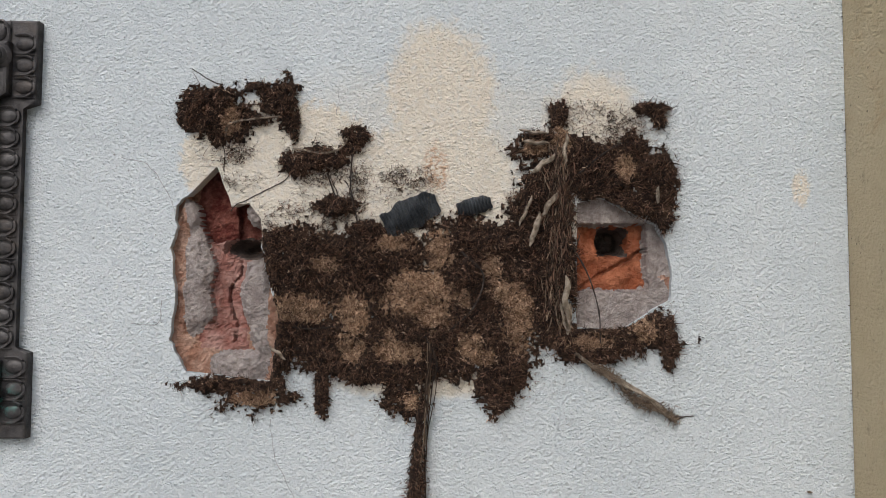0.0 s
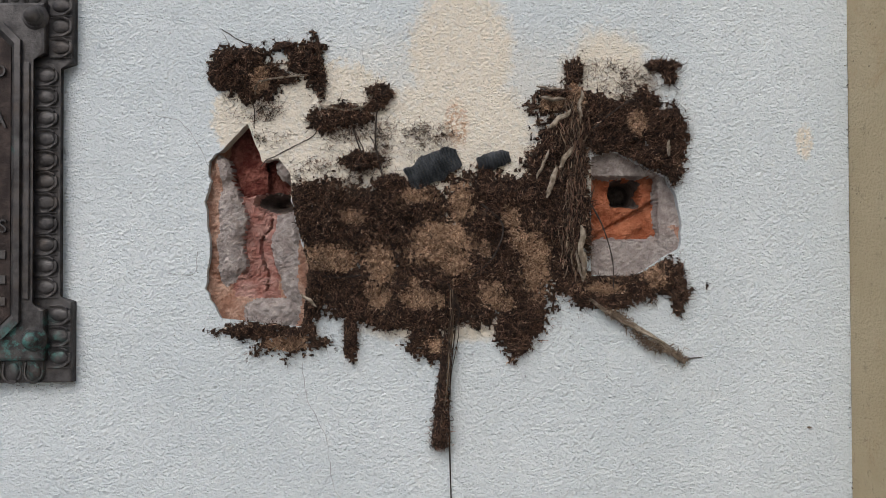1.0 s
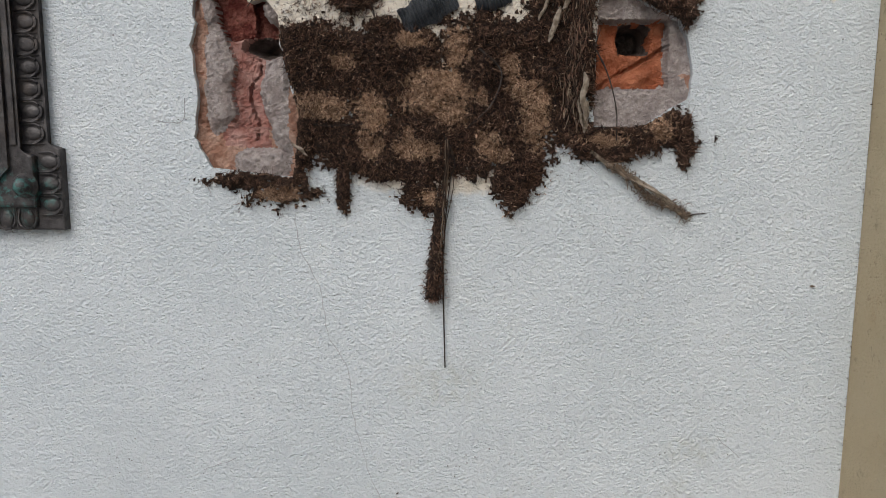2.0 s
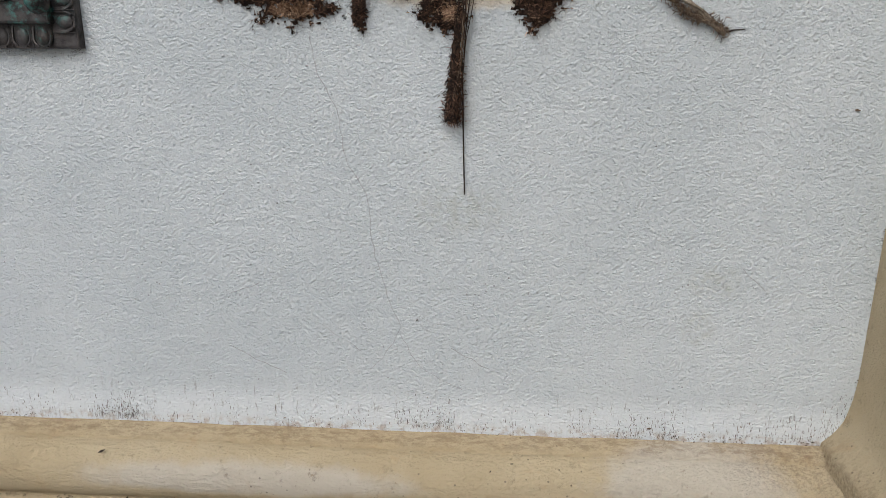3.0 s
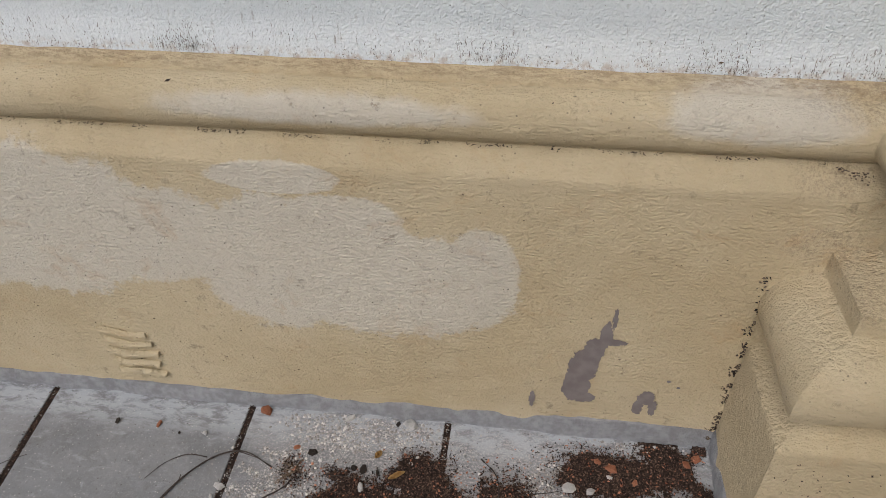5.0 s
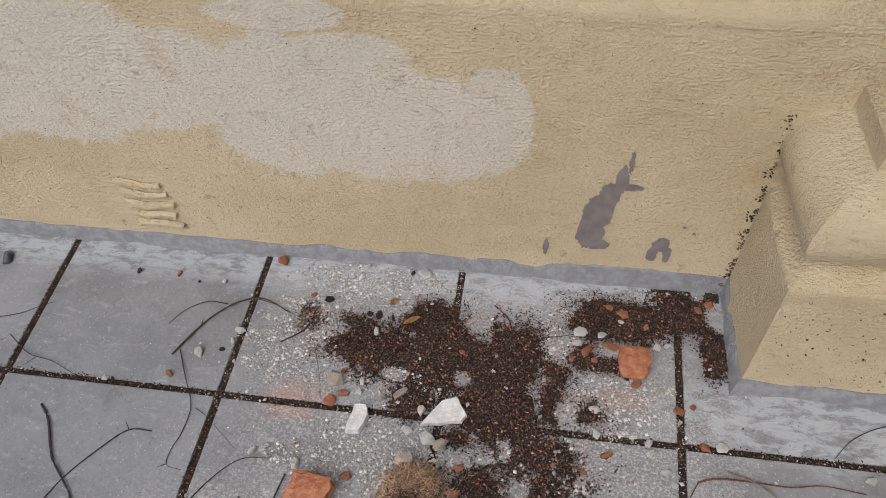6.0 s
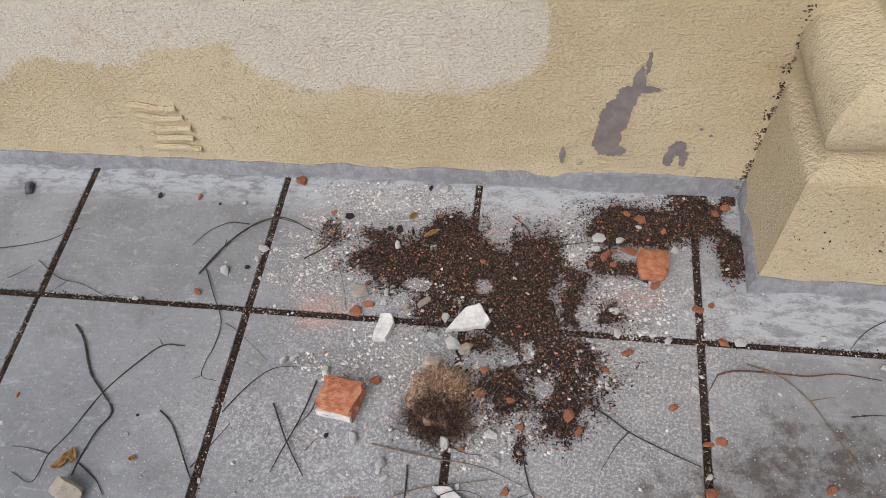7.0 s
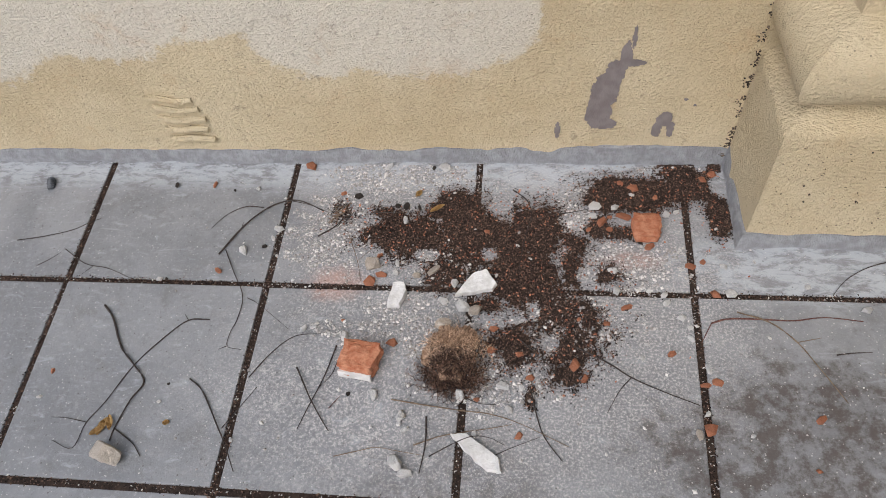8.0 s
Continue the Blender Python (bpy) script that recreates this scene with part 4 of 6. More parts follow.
# loose flakes of pale bark, wider than thick, each with a fold
flakes = [(0.131, 1.552, 0.042, 112), (0.142, 1.528, 0.045, 108), (0.16, 1.56, 0.034, 125), (0.182, 1.632, 0.04, 92), (0.153, 1.612, 0.038, 140), (0.139, 1.652, 0.036, 8), (0.144, 1.64, 0.034, 4), (0.299, 1.573, 0.022, 95), (0.181, 1.44, 0.06, 88), (0.185, 1.415, 0.04, 95), (0.177, 1.42, 0.035, 80), (-0.178, 1.373, 0.026, 40)]
for i, (x, z, size, turn) in enumerate(flakes):
    bm = bmesh.new()
    lines = []
    w = size * (0.055 + 0.05 * ((i * 7) % 5) / 4)
    for s in range(9):
        t = s / 8 - 0.5
        ww = w * (1 - (2 * t) ** 4 * 0.75) * (1 + 0.25 * n3(s * 0.9, i, 0))
        lines.append([bm.verts.new((t * size, y, k * ww + 0.09 * size * n3(s * 0.35, i, 5))) for k, y in ((-1, 0.001), (-0.4, -0.0010), (0.5, -0.0006), (1, 0.001), (0, 0.002))])
    for a, b in zip(lines, lines[1:]):
        for k in range(5):
            bm.faces.new((a[k], a[(k + 1) % 5], b[(k + 1) % 5], b[k]))
    bm.faces.new(lines[0])
    bm.faces.new(lines[-1])
    bmesh.ops.transform(bm, matrix=pose(x, -0.014 - 0.004 * (i % 3), z, 4 * (i % 5) - 8, turn, 0), verts=bm.verts)
    part("bark_flake", bm, M_BARK, roots, "pale flake of dead bark")


def ribbed(size, ribs, seed):
    """A torn strip of dark ribbed sheet."""
    bm = bmesh.new()
    nx, nz = ribs * 4, 6
    front, back = [], []
    for i in range(nx + 1):
        u = i / nx - 0.5
        for j in range(nz + 1):
            v = j / nz - 0.5
            h = 0.5 * (1 - 0.35 * abs(2 * u) ** 3) + 0.12 * n3(u * 6, seed, v)
            x, z = u * size * (1 + 0.1 * n3(v * 5, seed, 2)), v * size * h * 1.0
            y = -0.0034 * (0.5 + 0.5 * math.cos(2 * math.pi * i / 4)) - 0.006 * (1 - 4 * u * u) * (1 - 4 * v * v)
            front.append(bm.verts.new((x, y, z)))
            back.append(bm.verts.new((x, 0.002, z)))
    row = nz + 1
    for i in range(nx):
        for j in range(nz):
            a = i * row + j
            bm.faces.new((front[a], front[a + 1], front[a + row + 1], front[a + row]))
            bm.faces.new((back[a], back[a + row], back[a + row + 1], back[a + 1]))
    rim = [i * row for i in range(nx + 1)] + [nx * row + j for j in range(1, row)] + [i * row + nz for i in range(nx - 1, -1, -1)] + [j for j in range(nz - 1, 0, -1)]
    for a, b in zip(rim, rim[1:] + rim[:1]):
        bm.faces.new((front[a], front[b], back[b], back[a]))
    return bm


for x, z, size, turn, seed in ((-0.015, 1.548, 0.074, -24, 1), (0.066, 1.559, 0.044, -14, 2)):
    bm = ribbed(size, 17 if seed == 1 else 11, seed)
    bmesh.ops.transform(bm, matrix=pose(x, -0.003, z, 0, turn, 0), verts=bm.verts)
    thing("ribbed_strip", bm, M_RIB, "torn dark grey ribbed strip stuck on the wall" if seed == 1 else "small torn dark ribbed scrap stuck on the wall", "strip", "ribbed strips")

# specks of dirt round the roots and drips on the wall
p, l, s = [], [], []
rnd = random.Random(12)
while len(p) < 2200:
    x, z = rnd.uniform(-0.40, 0.44), rnd.uniform(1.16, 1.80)
    near = mat_depth(x, z)
    if open_wall(x, z) or near > 0.1 or rnd.random() > math.exp(4.5 * min(0, near)) * 0.6 + 0.012:
        continue
    p.append((x, -0.0006, z))
    l.append(rnd.uniform(0.0004, 0.0014))
    s.append(rnd.uniform(0.0003, 0.0007))
for i in range(260):
    p.append((rnd.uniform(-0.8, 0.54), -0.0006, rnd.uniform(0.76, 1.7)))
    l.append(rnd.uniform(0.0005, 0.0013))
    s.append(rnd.uniform(0.0003, 0.0007))
for i in range(110):
    z = 0.74 + 1.1 * rnd.random()
    p.append((0.552 + rnd.gauss(0, 0.0015), -0.001, z))
    l.append(rnd.uniform(0.0006, 0.0022))
    s.append(rnd.uniform(0.0005, 0.0012))
for i in range(90):
    p.append((rnd.uniform(-0.60, -0.488), -0.001, 1.266 - abs(rnd.gauss(0, 0.006))))
    l.append(rnd.uniform(0.0004, 0.0014))
    s.append(rnd.uniform(0.0003, 0.0008))
p += [(0.494, -0.001, 1.196), (0.276, -0.001, 0.744), (-0.057, -0.001, 0.901)]
l += [0.0045, 0.004, 0.003]
s += [0.0035, 0.003, 0.002]
tagged(from_lists("wall_specks", *grain_mesh(p, l, s, 5, 0.5), M_SPECK, None, "specks of dark dirt spattered on the wall", False), category="dirt", kind="stuff")

# black mould: short upright ticks along the foot of the white wall, thickest beside the pilaster
p, d, l, r = [], [], [], []
while len(p) < 1500:
    x = rnd.uniform(-0.85, 0.555)
    z = 0.728 + abs(rnd.gauss(0, 0.020))
    heavy = 0.05 + 0.9 * max(0.0, n3(x * 9, 44, 1) + 0.6 * n3(x * 31, 44, 1)) + 2.2 * max(0.0, x - 0.36)
    if x > 0.50:
        z += abs(rnd.gauss(0, 0.02)) * (x - 0.50) * 30
    if rnd.random() > heavy:
        continue
    p.append((x, -0.0008, z))
    d.append((rnd.gauss(0, 0.12), 0, 1))
    l.append(rnd.uniform(0.0012, 0.0035) if rnd.random() < 0.85 else rnd.uniform(0.004, 0.008))
    r.append(rnd.uniform(0.0002, 0.0005))
tagged(from_lists("mould_ticks", *strand_mesh(p, d, l, r, 0.1, 77, 1), M_SPECK, None, "black mould ticks along the foot of the white wall", False), category="mould", kind="stuff")

# ---- the bronze plaque ----
plaque = tagged(new("bronze_plaque"), "dark patinated bronze plaque with an egg-and-dart border, screwed to the wall", "plaque")
PX0, PX1, PZ0, PZ1 = -0.911, -0.487, 1.267, 1.790
NOTCH = 0.018


def slab_of(loop, y0, y1, bevel=0.0):
    bm = bmesh.new()
    front = [bm.verts.new((x, y1, z)) for x, z in loop]
    back = [bm.verts.new((x, y0, z)) for x, z in loop]
    top = bm.faces.new(front)
    bm.faces.new(back[::-1])
    for i in range(len(loop)):
        j = (i + 1) % len(loop)
        bm.faces.new((front[i], back[i], back[j], front[j]))
    if bevel:
        bmesh.ops.bevel(bm, geom=list(top.edges), offset=bevel, segments=2, affect="EDGES", profile=0.5)
    return bm


def notched(inset):
    """The plaque's outline with its four ears, drawn in by inset."""
    a, b, c, d = PX0 + inset, PX1 - inset, PZ0 + inset, PZ1 - inset
    ear, n = 0.105, NOTCH
    right = [(b, c), (b, PZ0 + ear - inset * 0.3), (b - n, PZ0 + ear - inset * 0.3 + 0.006), (b - n, PZ1 - ear + inset * 0.3 - 0.006), (b, PZ1 - ear + inset * 0.3), (b, d)]
    mid = PX0 + PX1
    return right + [(mid - x, z) for x, z in right[::-1]]


part("back_plate", slab_of(notched(0.0), 0.0, -0.014, 0.003), M_BRONZE, plaque)
part("border_plate", slab_of(notched(0.030), -0.013, -0.026, 0.004), M_BRONZE, plaque)


def octagon(x0, x1, z0, z1, cut):
    return [(x0 + cut, z0), (x1 - cut, z0), (x1, z0 + cut), (x1, z1 - cut), (x1 - cut, z1), (x0 + cut, z1), (x0, z1 - cut), (x0, z0 + cut)]


# raised frame round the sunk field: outer ring and inner octagon with a chamfer
outer = octagon(-0.847, -0.545, 1.325, 1.732, 0.022)
inner = octagon(-0.840, -0.552, 1.332, 1.725, 0.020)
field = octagon(-0.834, -0.558, 1.338, 1.719, 0.018)
bm = bmesh.new()
rings = [[bm.verts.new((x, y, z)) for x, z in loop] for loop, y in ((outer, -0.025), (outer, -0.032), (inner, -0.032), (field, -0.027))]
for a, b in zip(rings, rings[1:]):
    for i in range(8):
        bm.faces.new((a[i], a[(i + 1) % 8], b[(i + 1) % 8], b[i]))
part("field_frame", bm, M_BRONZE, plaque)
M_FIELD = make_simple("rough_bronze_field", (0.030, 0.022, 0.020), (0.085, 0.062, 0.055), 60, bump=0.003, fine=8, local=False, rough=0.6, metal=0.4)
part("field", slab_of(field, -0.020, -0.0285), M_FIELD, plaque, "rough brown sunk field")

# egg-and-dart moulding
egg_bm = bmesh.new()
bmesh.ops.create_uvsphere(egg_bm, u_segments=10, v_segments=6, radius=1.0)
for v in egg_bm.verts:
    v.co = Vector((v.co.x * 0.0115, min(v.co.y, 0.0) * 0.0032, v.co.z * 0.0086))
egg_mesh = mesh_of("egg", egg_bm, M_BRONZE, True)
collar_bm = bmesh.new()
tube(collar_bm, [(0.012, 0, 0.0112), (-0.004, -0.002, 0.0118), (-0.0128, -0.002, 0.006), (-0.0145, -0.002, 0.0), (-0.0128, -0.002, -0.006), (-0.004, -0.002, -0.0118), (0.012, 0, -0.0112)], 0.0018, 0.0018, 5, 0.05, 1.0, 3)
tube(collar_bm, [(-0.015, -0.001, 0.0133), (0.0, -0.003, 0.0133), (0.013, 0.0, 0.0133)], 0.0006, 0.0015, 5, 0.05, 1.0, 3)
collar_mesh = mesh_of("collar", collar_bm, M_BRONZE, True)
places = []
for k in range(11):
    z = 1.391 + 0.0276 * k
    places += [(PX1 - NOTCH - 0.0155, z, 180), (PX0 + NOTCH + 0.0155, z, 0)]
for z in (1.300, 1.3276, 1.3552, 1.704, 1.7316, 1.759):
    places += [(PX1 - 0.0155, z, 180), (PX0 + 0.0155, z, 0)]
for k in range(13):
    x = -0.868 + 0.0276 * k + 0.003
    places += [(x, PZ0 + 0.0155, -90), (x, PZ1 - 0.0155, 90)]
for x, z, turn in places:
    e = new("egg", egg_mesh)
    e.parent = plaque
    e.matrix_world = pose(x, -0.014, z, 0, turn, 0)
    c = new("collar", collar_mesh)
    c.parent = plaque
    c.matrix_world = pose(x, -0.014, z, 0, turn, 0)
for s in (1, -1):
    for z0, z1 in ((1.376, 1.681),):
        bm = bmesh.new()
        x = (PX0 + PX1) / 2 + s * ((PX1 - PX0) / 2 - NOTCH - 0.0335)
        box(bm, (x - 0.004, -0.029, z0), (x + 0.004, -0.024, z1), 0.0015)
        part("fillet", bm, M_BRONZE, plaque)
# domed studs in the ears
for x in (-0.529, -0.863):
    for z in (1.325, 1.740):
        bm = bmesh.new()
        for r, y0, y1 in ((0.017, -0.025, -0.029), (0.0135, -0.028, -0.034)):
            bmesh.ops.create_cone(bm, cap_ends=True, segments=24, radius1=r, radius2=r * 0.8, depth=abs(y1 - y0), matrix=pose(x, (y0 + y1) / 2, z, 90, 0, 0))
        bmesh.ops.create_uvsphere(bm, u_segments=16, v_segments=8, radius=0.0105, matrix=Matrix.Translation((x, -0.033, z)))
        part("stud", bm, M_BRONZE, plaque, smooth=True)
# the raised letters that end the lines of the inscription
for word, x, z, size in (("A", -0.5615, 1.596, 0.034), ("ES", -0.5605, 1.462, 0.024), ("O", -0.5625, 1.662, 0.022)):
    cu = bpy.data.curves.new("letter", "FONT")
    cu.body, cu.size, cu.extrude, cu.align_x = word, size, 0.0022, "RIGHT"
    cu.materials.append(M_BRONZE)
    ob = new("letter", cu)
    ob.matrix_world = pose(x, -0.0295, z, 90, 0, 0)
    ob.parent = plaque
for z, w in ((1.428, 0.012), (1.396, 0.010), (1.368, 0.012)):
    bm = bmesh.new()
    box(bm, (-0.5625 - w, -0.031, z), (-0.5625, -0.027, z + 0.011), 0.001)
    part("worn_letter", bm, M_BRONZE, plaque)


# ---- marks on the ochre wall base ----
def base_y(x, z):
    """The face of the wall base, as it was laid."""
    a = Vector((x, -0.07))
    w = 0.0025 * noise.noise(Vector((x * 9, a.y * 9, z * 9 + 5.0))) + 0.00125 * noise.noise(Vector((x * 31, a.y * 31, z * 31 + 5.0)))
    return -0.07 - w


M_SCAR = make_simple("bare_grey_render", (0.17, 0.145, 0.14), (0.24, 0.21, 0.205), 40, bump=0.002, local=False)
scar_parts = [(0.138, 0.138, 0.026, 0.044), (0.146, 0.190, 0.027, 0.046), (0.160, 0.232, 0.020, 0.032), (0.176, 0.272, 0.011, 0.032), (0.187, 0.312, 0.004, 0.026), (0.192, 0.257, 0.022, 0.008), (0.156, 0.108, 0.020, 0.016)]
spots = [(0.268, 0.120, 0.016, 0.018), (0.256, 0.092, 0.010, 0.020), (0.282, 0.095, 0.008, 0.022), (0.060, 0.092, 0.006, 0.022), (0.30, 0.170, 0.004, 0.003), (0.318, 0.155, 0.003, 0.003)]


def scar_zone(x, z):
    e = rough_edge(x * 1.4, z * 1.4, 41.0)
    return "scar" if max(nearness(x, z, scar_parts) + 0.22 * e, nearness(x, z, spots) + 0.35 * e) > 0.02 else None


for vs, fs in relief(0.05, 0.40, 0.055, 0.35, 0.002, scar_zone, lambda x, z: (x, base_y(x, z) - 0.0016, z)).values():
    thing_ob = from_lists("scraped_patch", vs, fs, M_SCAR, None, "dark grey scraped patch on the ochre wall", False)
    tagged(thing_ob, category="wall stain", kind="structure")

comb = tagged(new("trowel_marks"), "five wavy raised trowel ridges in the ochre plaster", "plaster marks", kind="structure")
for i in range(5):
    z = 0.178 - 0.0265 * i
    x0, x1 = -0.787 + 0.003 * (i % 2) + 0.006 * i * 0.6, -0.688 + 0.004 * ((i * 7) % 3) + 0.003 * i
    pts = [(x0 + (x1 - x0) * k / 5, base_y(x0, z) - 0.002 - 0.003 * math.sin(k * math.pi / 5), z + 0.003 * math.sin(k * 1.3 + i) - 0.001 * k) for k in range(6)]
    bm = bmesh.new()
    tube(bm, pts, 0.0075, 0.0068, 8, 0.14, i * 2.0)
    part("ridge", bm, M_OCHRE, comb, smooth=True)

p, l, s = [], [], []
rnd = random.Random(21)
for i in range(360):
    t = rnd.random()
    z = 0.02 + 0.42 * t ** 1.6
    x = 0.412 - abs(rnd.gauss(0, 0.006)) - 0.006 * rnd.random()
    if n3(x * 10, 3, z * 40) < -0.05:
        continue
    p.append((x, base_y(x, z) - 0.002, z))
    l.append(rnd.uniform(0.001, 0.0042))
    s.append(rnd.uniform(0.001, 0.0028))
for i in range(45):
    t = rnd.random()
    p.append((0.452 + 0.045 * t + rnd.gauss(0, 0.003), -0.056 - 0.012 * t + rnd.gauss(0, 0.003), 0.620 - 0.022 * t * rnd.random()))
    l.append(rnd.uniform(0.001, 0.003))
    s.append(rnd.uniform(0.001, 0.002))
for i in range(700):
    x = rnd.uniform(-1.2, 0.46)
    if n3(x * 14, 8, 0) < 0.0:
        continue
    p.append((x, -0.047 + rnd.gauss(0, 0.002), 0.6205 + rnd.gauss(0, 0.0015)))
    l.append(rnd.uniform(0.0008, 0.0035))
    s.append(rnd.uniform(0.0006, 0.0014))
for i in range(170):
    x, z = rnd.uniform(-1.1, 0.40), rnd.uniform(0.08, 0.56)
    p.append((x, base_y(x, z) - 0.0004, z))
    l.append(rnd.uniform(0.0008, 0.0026))
    s.append(rnd.uniform(0.0006, 0.0015))
for i in range(420):
    x = rnd.uniform(-0.9, 0.55)
    z = 0.724 + abs(rnd.gauss(0, 0.008))
    if n3(x * 11, 18, 0) + 0.8 * max(0, x) < 0.05:
        continue
    p.append((x, -0.001 - 0.01 * max(0, 0.73 - z), z))
    l.append(rnd.uniform(0.0006, 0.0022))
    s.append(rnd.uniform(0.0005, 0.0012))
for i in range(90):
    p.append((rnd.uniform(0.42, 0.64), -0.2862, rnd.uniform(0.03, 0.26)))
    l.append(rnd.uniform(0.0008, 0.0034))
    s.append(rnd.uniform(0.0006, 0.0018))
for x, z, b in ((-0.514, 0.716, 0.006), (-0.30, 0.700, 0.003), (0.05, 0.708, 0.003), (0.16, 0.700, 0.003), (-0.62, 0.69, 0.002)):
    p.append((x, -0.052, z - 0.012))
    l.append(b)
    s.append(b * 0.5)
tagged(from_lists("base_dirt", *grain_mesh(p, l, s, 25, 0.6), M_SPECK, None, "dark moss crumbs in the corners of the ochre wall", False), category="dirt", kind="stuff")

# ---- soil and lime grit spilt on the pavement ----
SOIL = [(0.33, -0.10, 0.07, 0.03), (0.385, -0.14, 0.02, 0.06), (0.37, -0.24, 0.03, 0.04), (-0.217, -0.287, 0.08, 0.057), (-0.129, -0.213, 0.065, 0.056), (-0.1, -0.291, 0.125, 0.077), (0.019, -0.262, 0.06, 0.087), (0.005, -0.381, 0.084, 0.073), (-0.152, -0.376, 0.046, 0.035), (0.222, -0.16, 0.115, 0.052), (0.329, -0.132, 0.063, 0.069), (0.387, -0.071, 0.048, 0.036), (0.159, -0.172, 0.053, 0.047), (0.427, -0.09, 0.015, 0.064), (0.377, -0.209, 0.038, 0.036), (0.137, -0.253, 0.031, 0.032), (0.088, -0.356, 0.028, 0.046), (0.042, -0.445, 0.057, 0.043)]
SPILL = [(0.066, -0.465, 0.08, 0.047), (-0.006, -0.523, 0.069, 0.059), (0.082, -0.525, 0.055, 0.058), (0.034, -0.478, 0.056, 0.062), (-0.064, -0.443, 0.029, 0.027), (0.074, -0.58, 0.04, 0.028), (0.014, -0.619, 0.009, 0.027), (-0.258, -0.237, 0.049, 0.03), (0.097, -0.301, 0.035, 0.049), (0.147, -0.369, 0.044, 0.025), (-0.305, -0.281, 0.038, 0.033), (-0.294, -0.225, 0.033, 0.021), (-0.371, -0.231, 0.028, 0.031), (-0.108, -0.573, 0.028, 0.019), (0.178, -0.269, 0.045, 0.019)]
CLEAR = [(-0.068, -0.326, 0.017, 0.017), (-0.052, -0.197, 0.03, 0.03), (0.106, -0.223, 0.023, 0.037), (0.39, -0.137, 0.025, 0.036), (0.356, -0.087, 0.014, 0.017), (0.202, -0.307, 0.069, 0.027), (0.339, -0.244, 0.016, 0.045), (0.018, -0.453, 0.011, 0.024), (0.045, -0.519, 0.018, 0.022), (-0.063, -0.476, 0.032, 0.017), (-0.19, -0.33, 0.027, 0.017), (0.117, -0.371, 0.02, 0.029), (-0.014, -0.472, 0.024, 0.011)]


def soil_depth(x, y):
    e = 0.5 * rough_edge(x * 0.6, y * 0.6, 51.0) + 0.25 * n3(x * 190, 4, y * 190) + 0.3 * n3(x * 13, 5, y * 13)
    d = max(nearness(x, y, SOIL) * 1.2, nearness(x, y, SPILL) * 0.7 - 0.05) + e
    return min(d, -1.3 * nearness(x, y, CLEAR) + 0.3 * rough_edge(x, y, 53.0) + 0.15)


def on_pavement(x, y):
    return y < -0.078 and not (x > 0.395 and y > -0.30)


spill = tagged(new("spilt_soil"), "dark crumbly soil and root crumbs spilt on the paving", "soil", kind="stuff")
for vs, fs in relief(-0.36, 0.42, -0.68, -0.082, 0.005, lambda x, y: "soil" if on_pavement(x, y) and soil_depth(x, y) > 0.20 else None, lambda x, y: (x, y, 0.0005 + 0.0045 * max(0.0, min(1.0, soil_depth(x, y) - 0.2)) ** 0.6 + 0.0012 * (1 + n3(x * 160, 2, y * 160)) * (soil_depth(x, y) > 0.15))).values():
    from_lists("soil_layer", vs, fs, M_SOIL, spill, smooth=False)
p, l, s = [], [], []
rnd = random.Random(31)
while len(p) < 30000:
    x, y = rnd.uniform(-0.42, 0.42), rnd.uniform(-0.72, -0.084)
    d = soil_depth(x, y)
    if not on_pavement(x, y) or rnd.random() > (0.9 if d > 0.12 else 0.6 * math.exp(4.2 * min(0.0, d - 0.12)) - 0.03):
        continue
    p.append((x, y, 0.0014 + 0.0055 * max(0.0, min(1.0, d - 0.1)) ** 0.6 + rnd.uniform(0, 0.0022)))
    l.append(rnd.uniform(0.0012, 0.0034))
    s.append(rnd.uniform(0.0008, 0.0014))
from_lists("soil_crumbs", *grain_mesh(p, l, s, 32, 0.8), M_GRANULE, spill, smooth=False)
tagged(bpy.data.objects["soil_crumbs"], kind="stuff")

DUST = [(-0.266, -0.122, 0.171, 0.056), (-0.395, -0.274, 0.104, 0.11), (0.205, -0.34, 0.107, 0.063), (0.269, -0.071, 0.14, 0.027), (-0.225, -0.491, 0.135, 0.068), (0.09, -0.473, 0.111, 0.061), (-0.077, -0.599, 0.134, 0.055), (-0.166, -0.347, 0.092, 0.048), (0.096, -0.237, 0.042, 0.076)]
p, l, s = [], [], []
while len(p) < 20000:
    x, y = rnd.uniform(-0.70, 0.62), rnd.uniform(-0.95, -0.085)
    d = nearness(x, y, DUST) + 0.9 * rough_edge(x * 0.9, y * 0.9, 61.0) + 0.4 * n3(x * 16, 9, y * 16) - 0.12
    c = 0.9 if d > 0.1 else 0.9 * math.exp(9.0 * (d - 0.1)) + 0.008
    if soil_depth(x, y) > 0.12:
        c *= 0.12
    if not on_pavement(x, y) or rnd.random() > c:
        continue
    big = rnd.random() ** (7 if d > 0.1 else 20)
    p.append((x, y, 0.0009 + 0.006 * (soil_depth(x, y) > 0.12)))
    l.append(0.0005 + 0.0008 * rnd.random() + 0.0038 * big)
    s.append(0.0004 + 0.0006 * rnd.random() + 0.0034 * big)
tagged(from_lists("lime_grit", *grain_mesh(p, l, s, 33, 0.6), M_GRIT, None, "pale lime grit and plaster dust strewn on the paving", False), category="grit", kind="stuff")

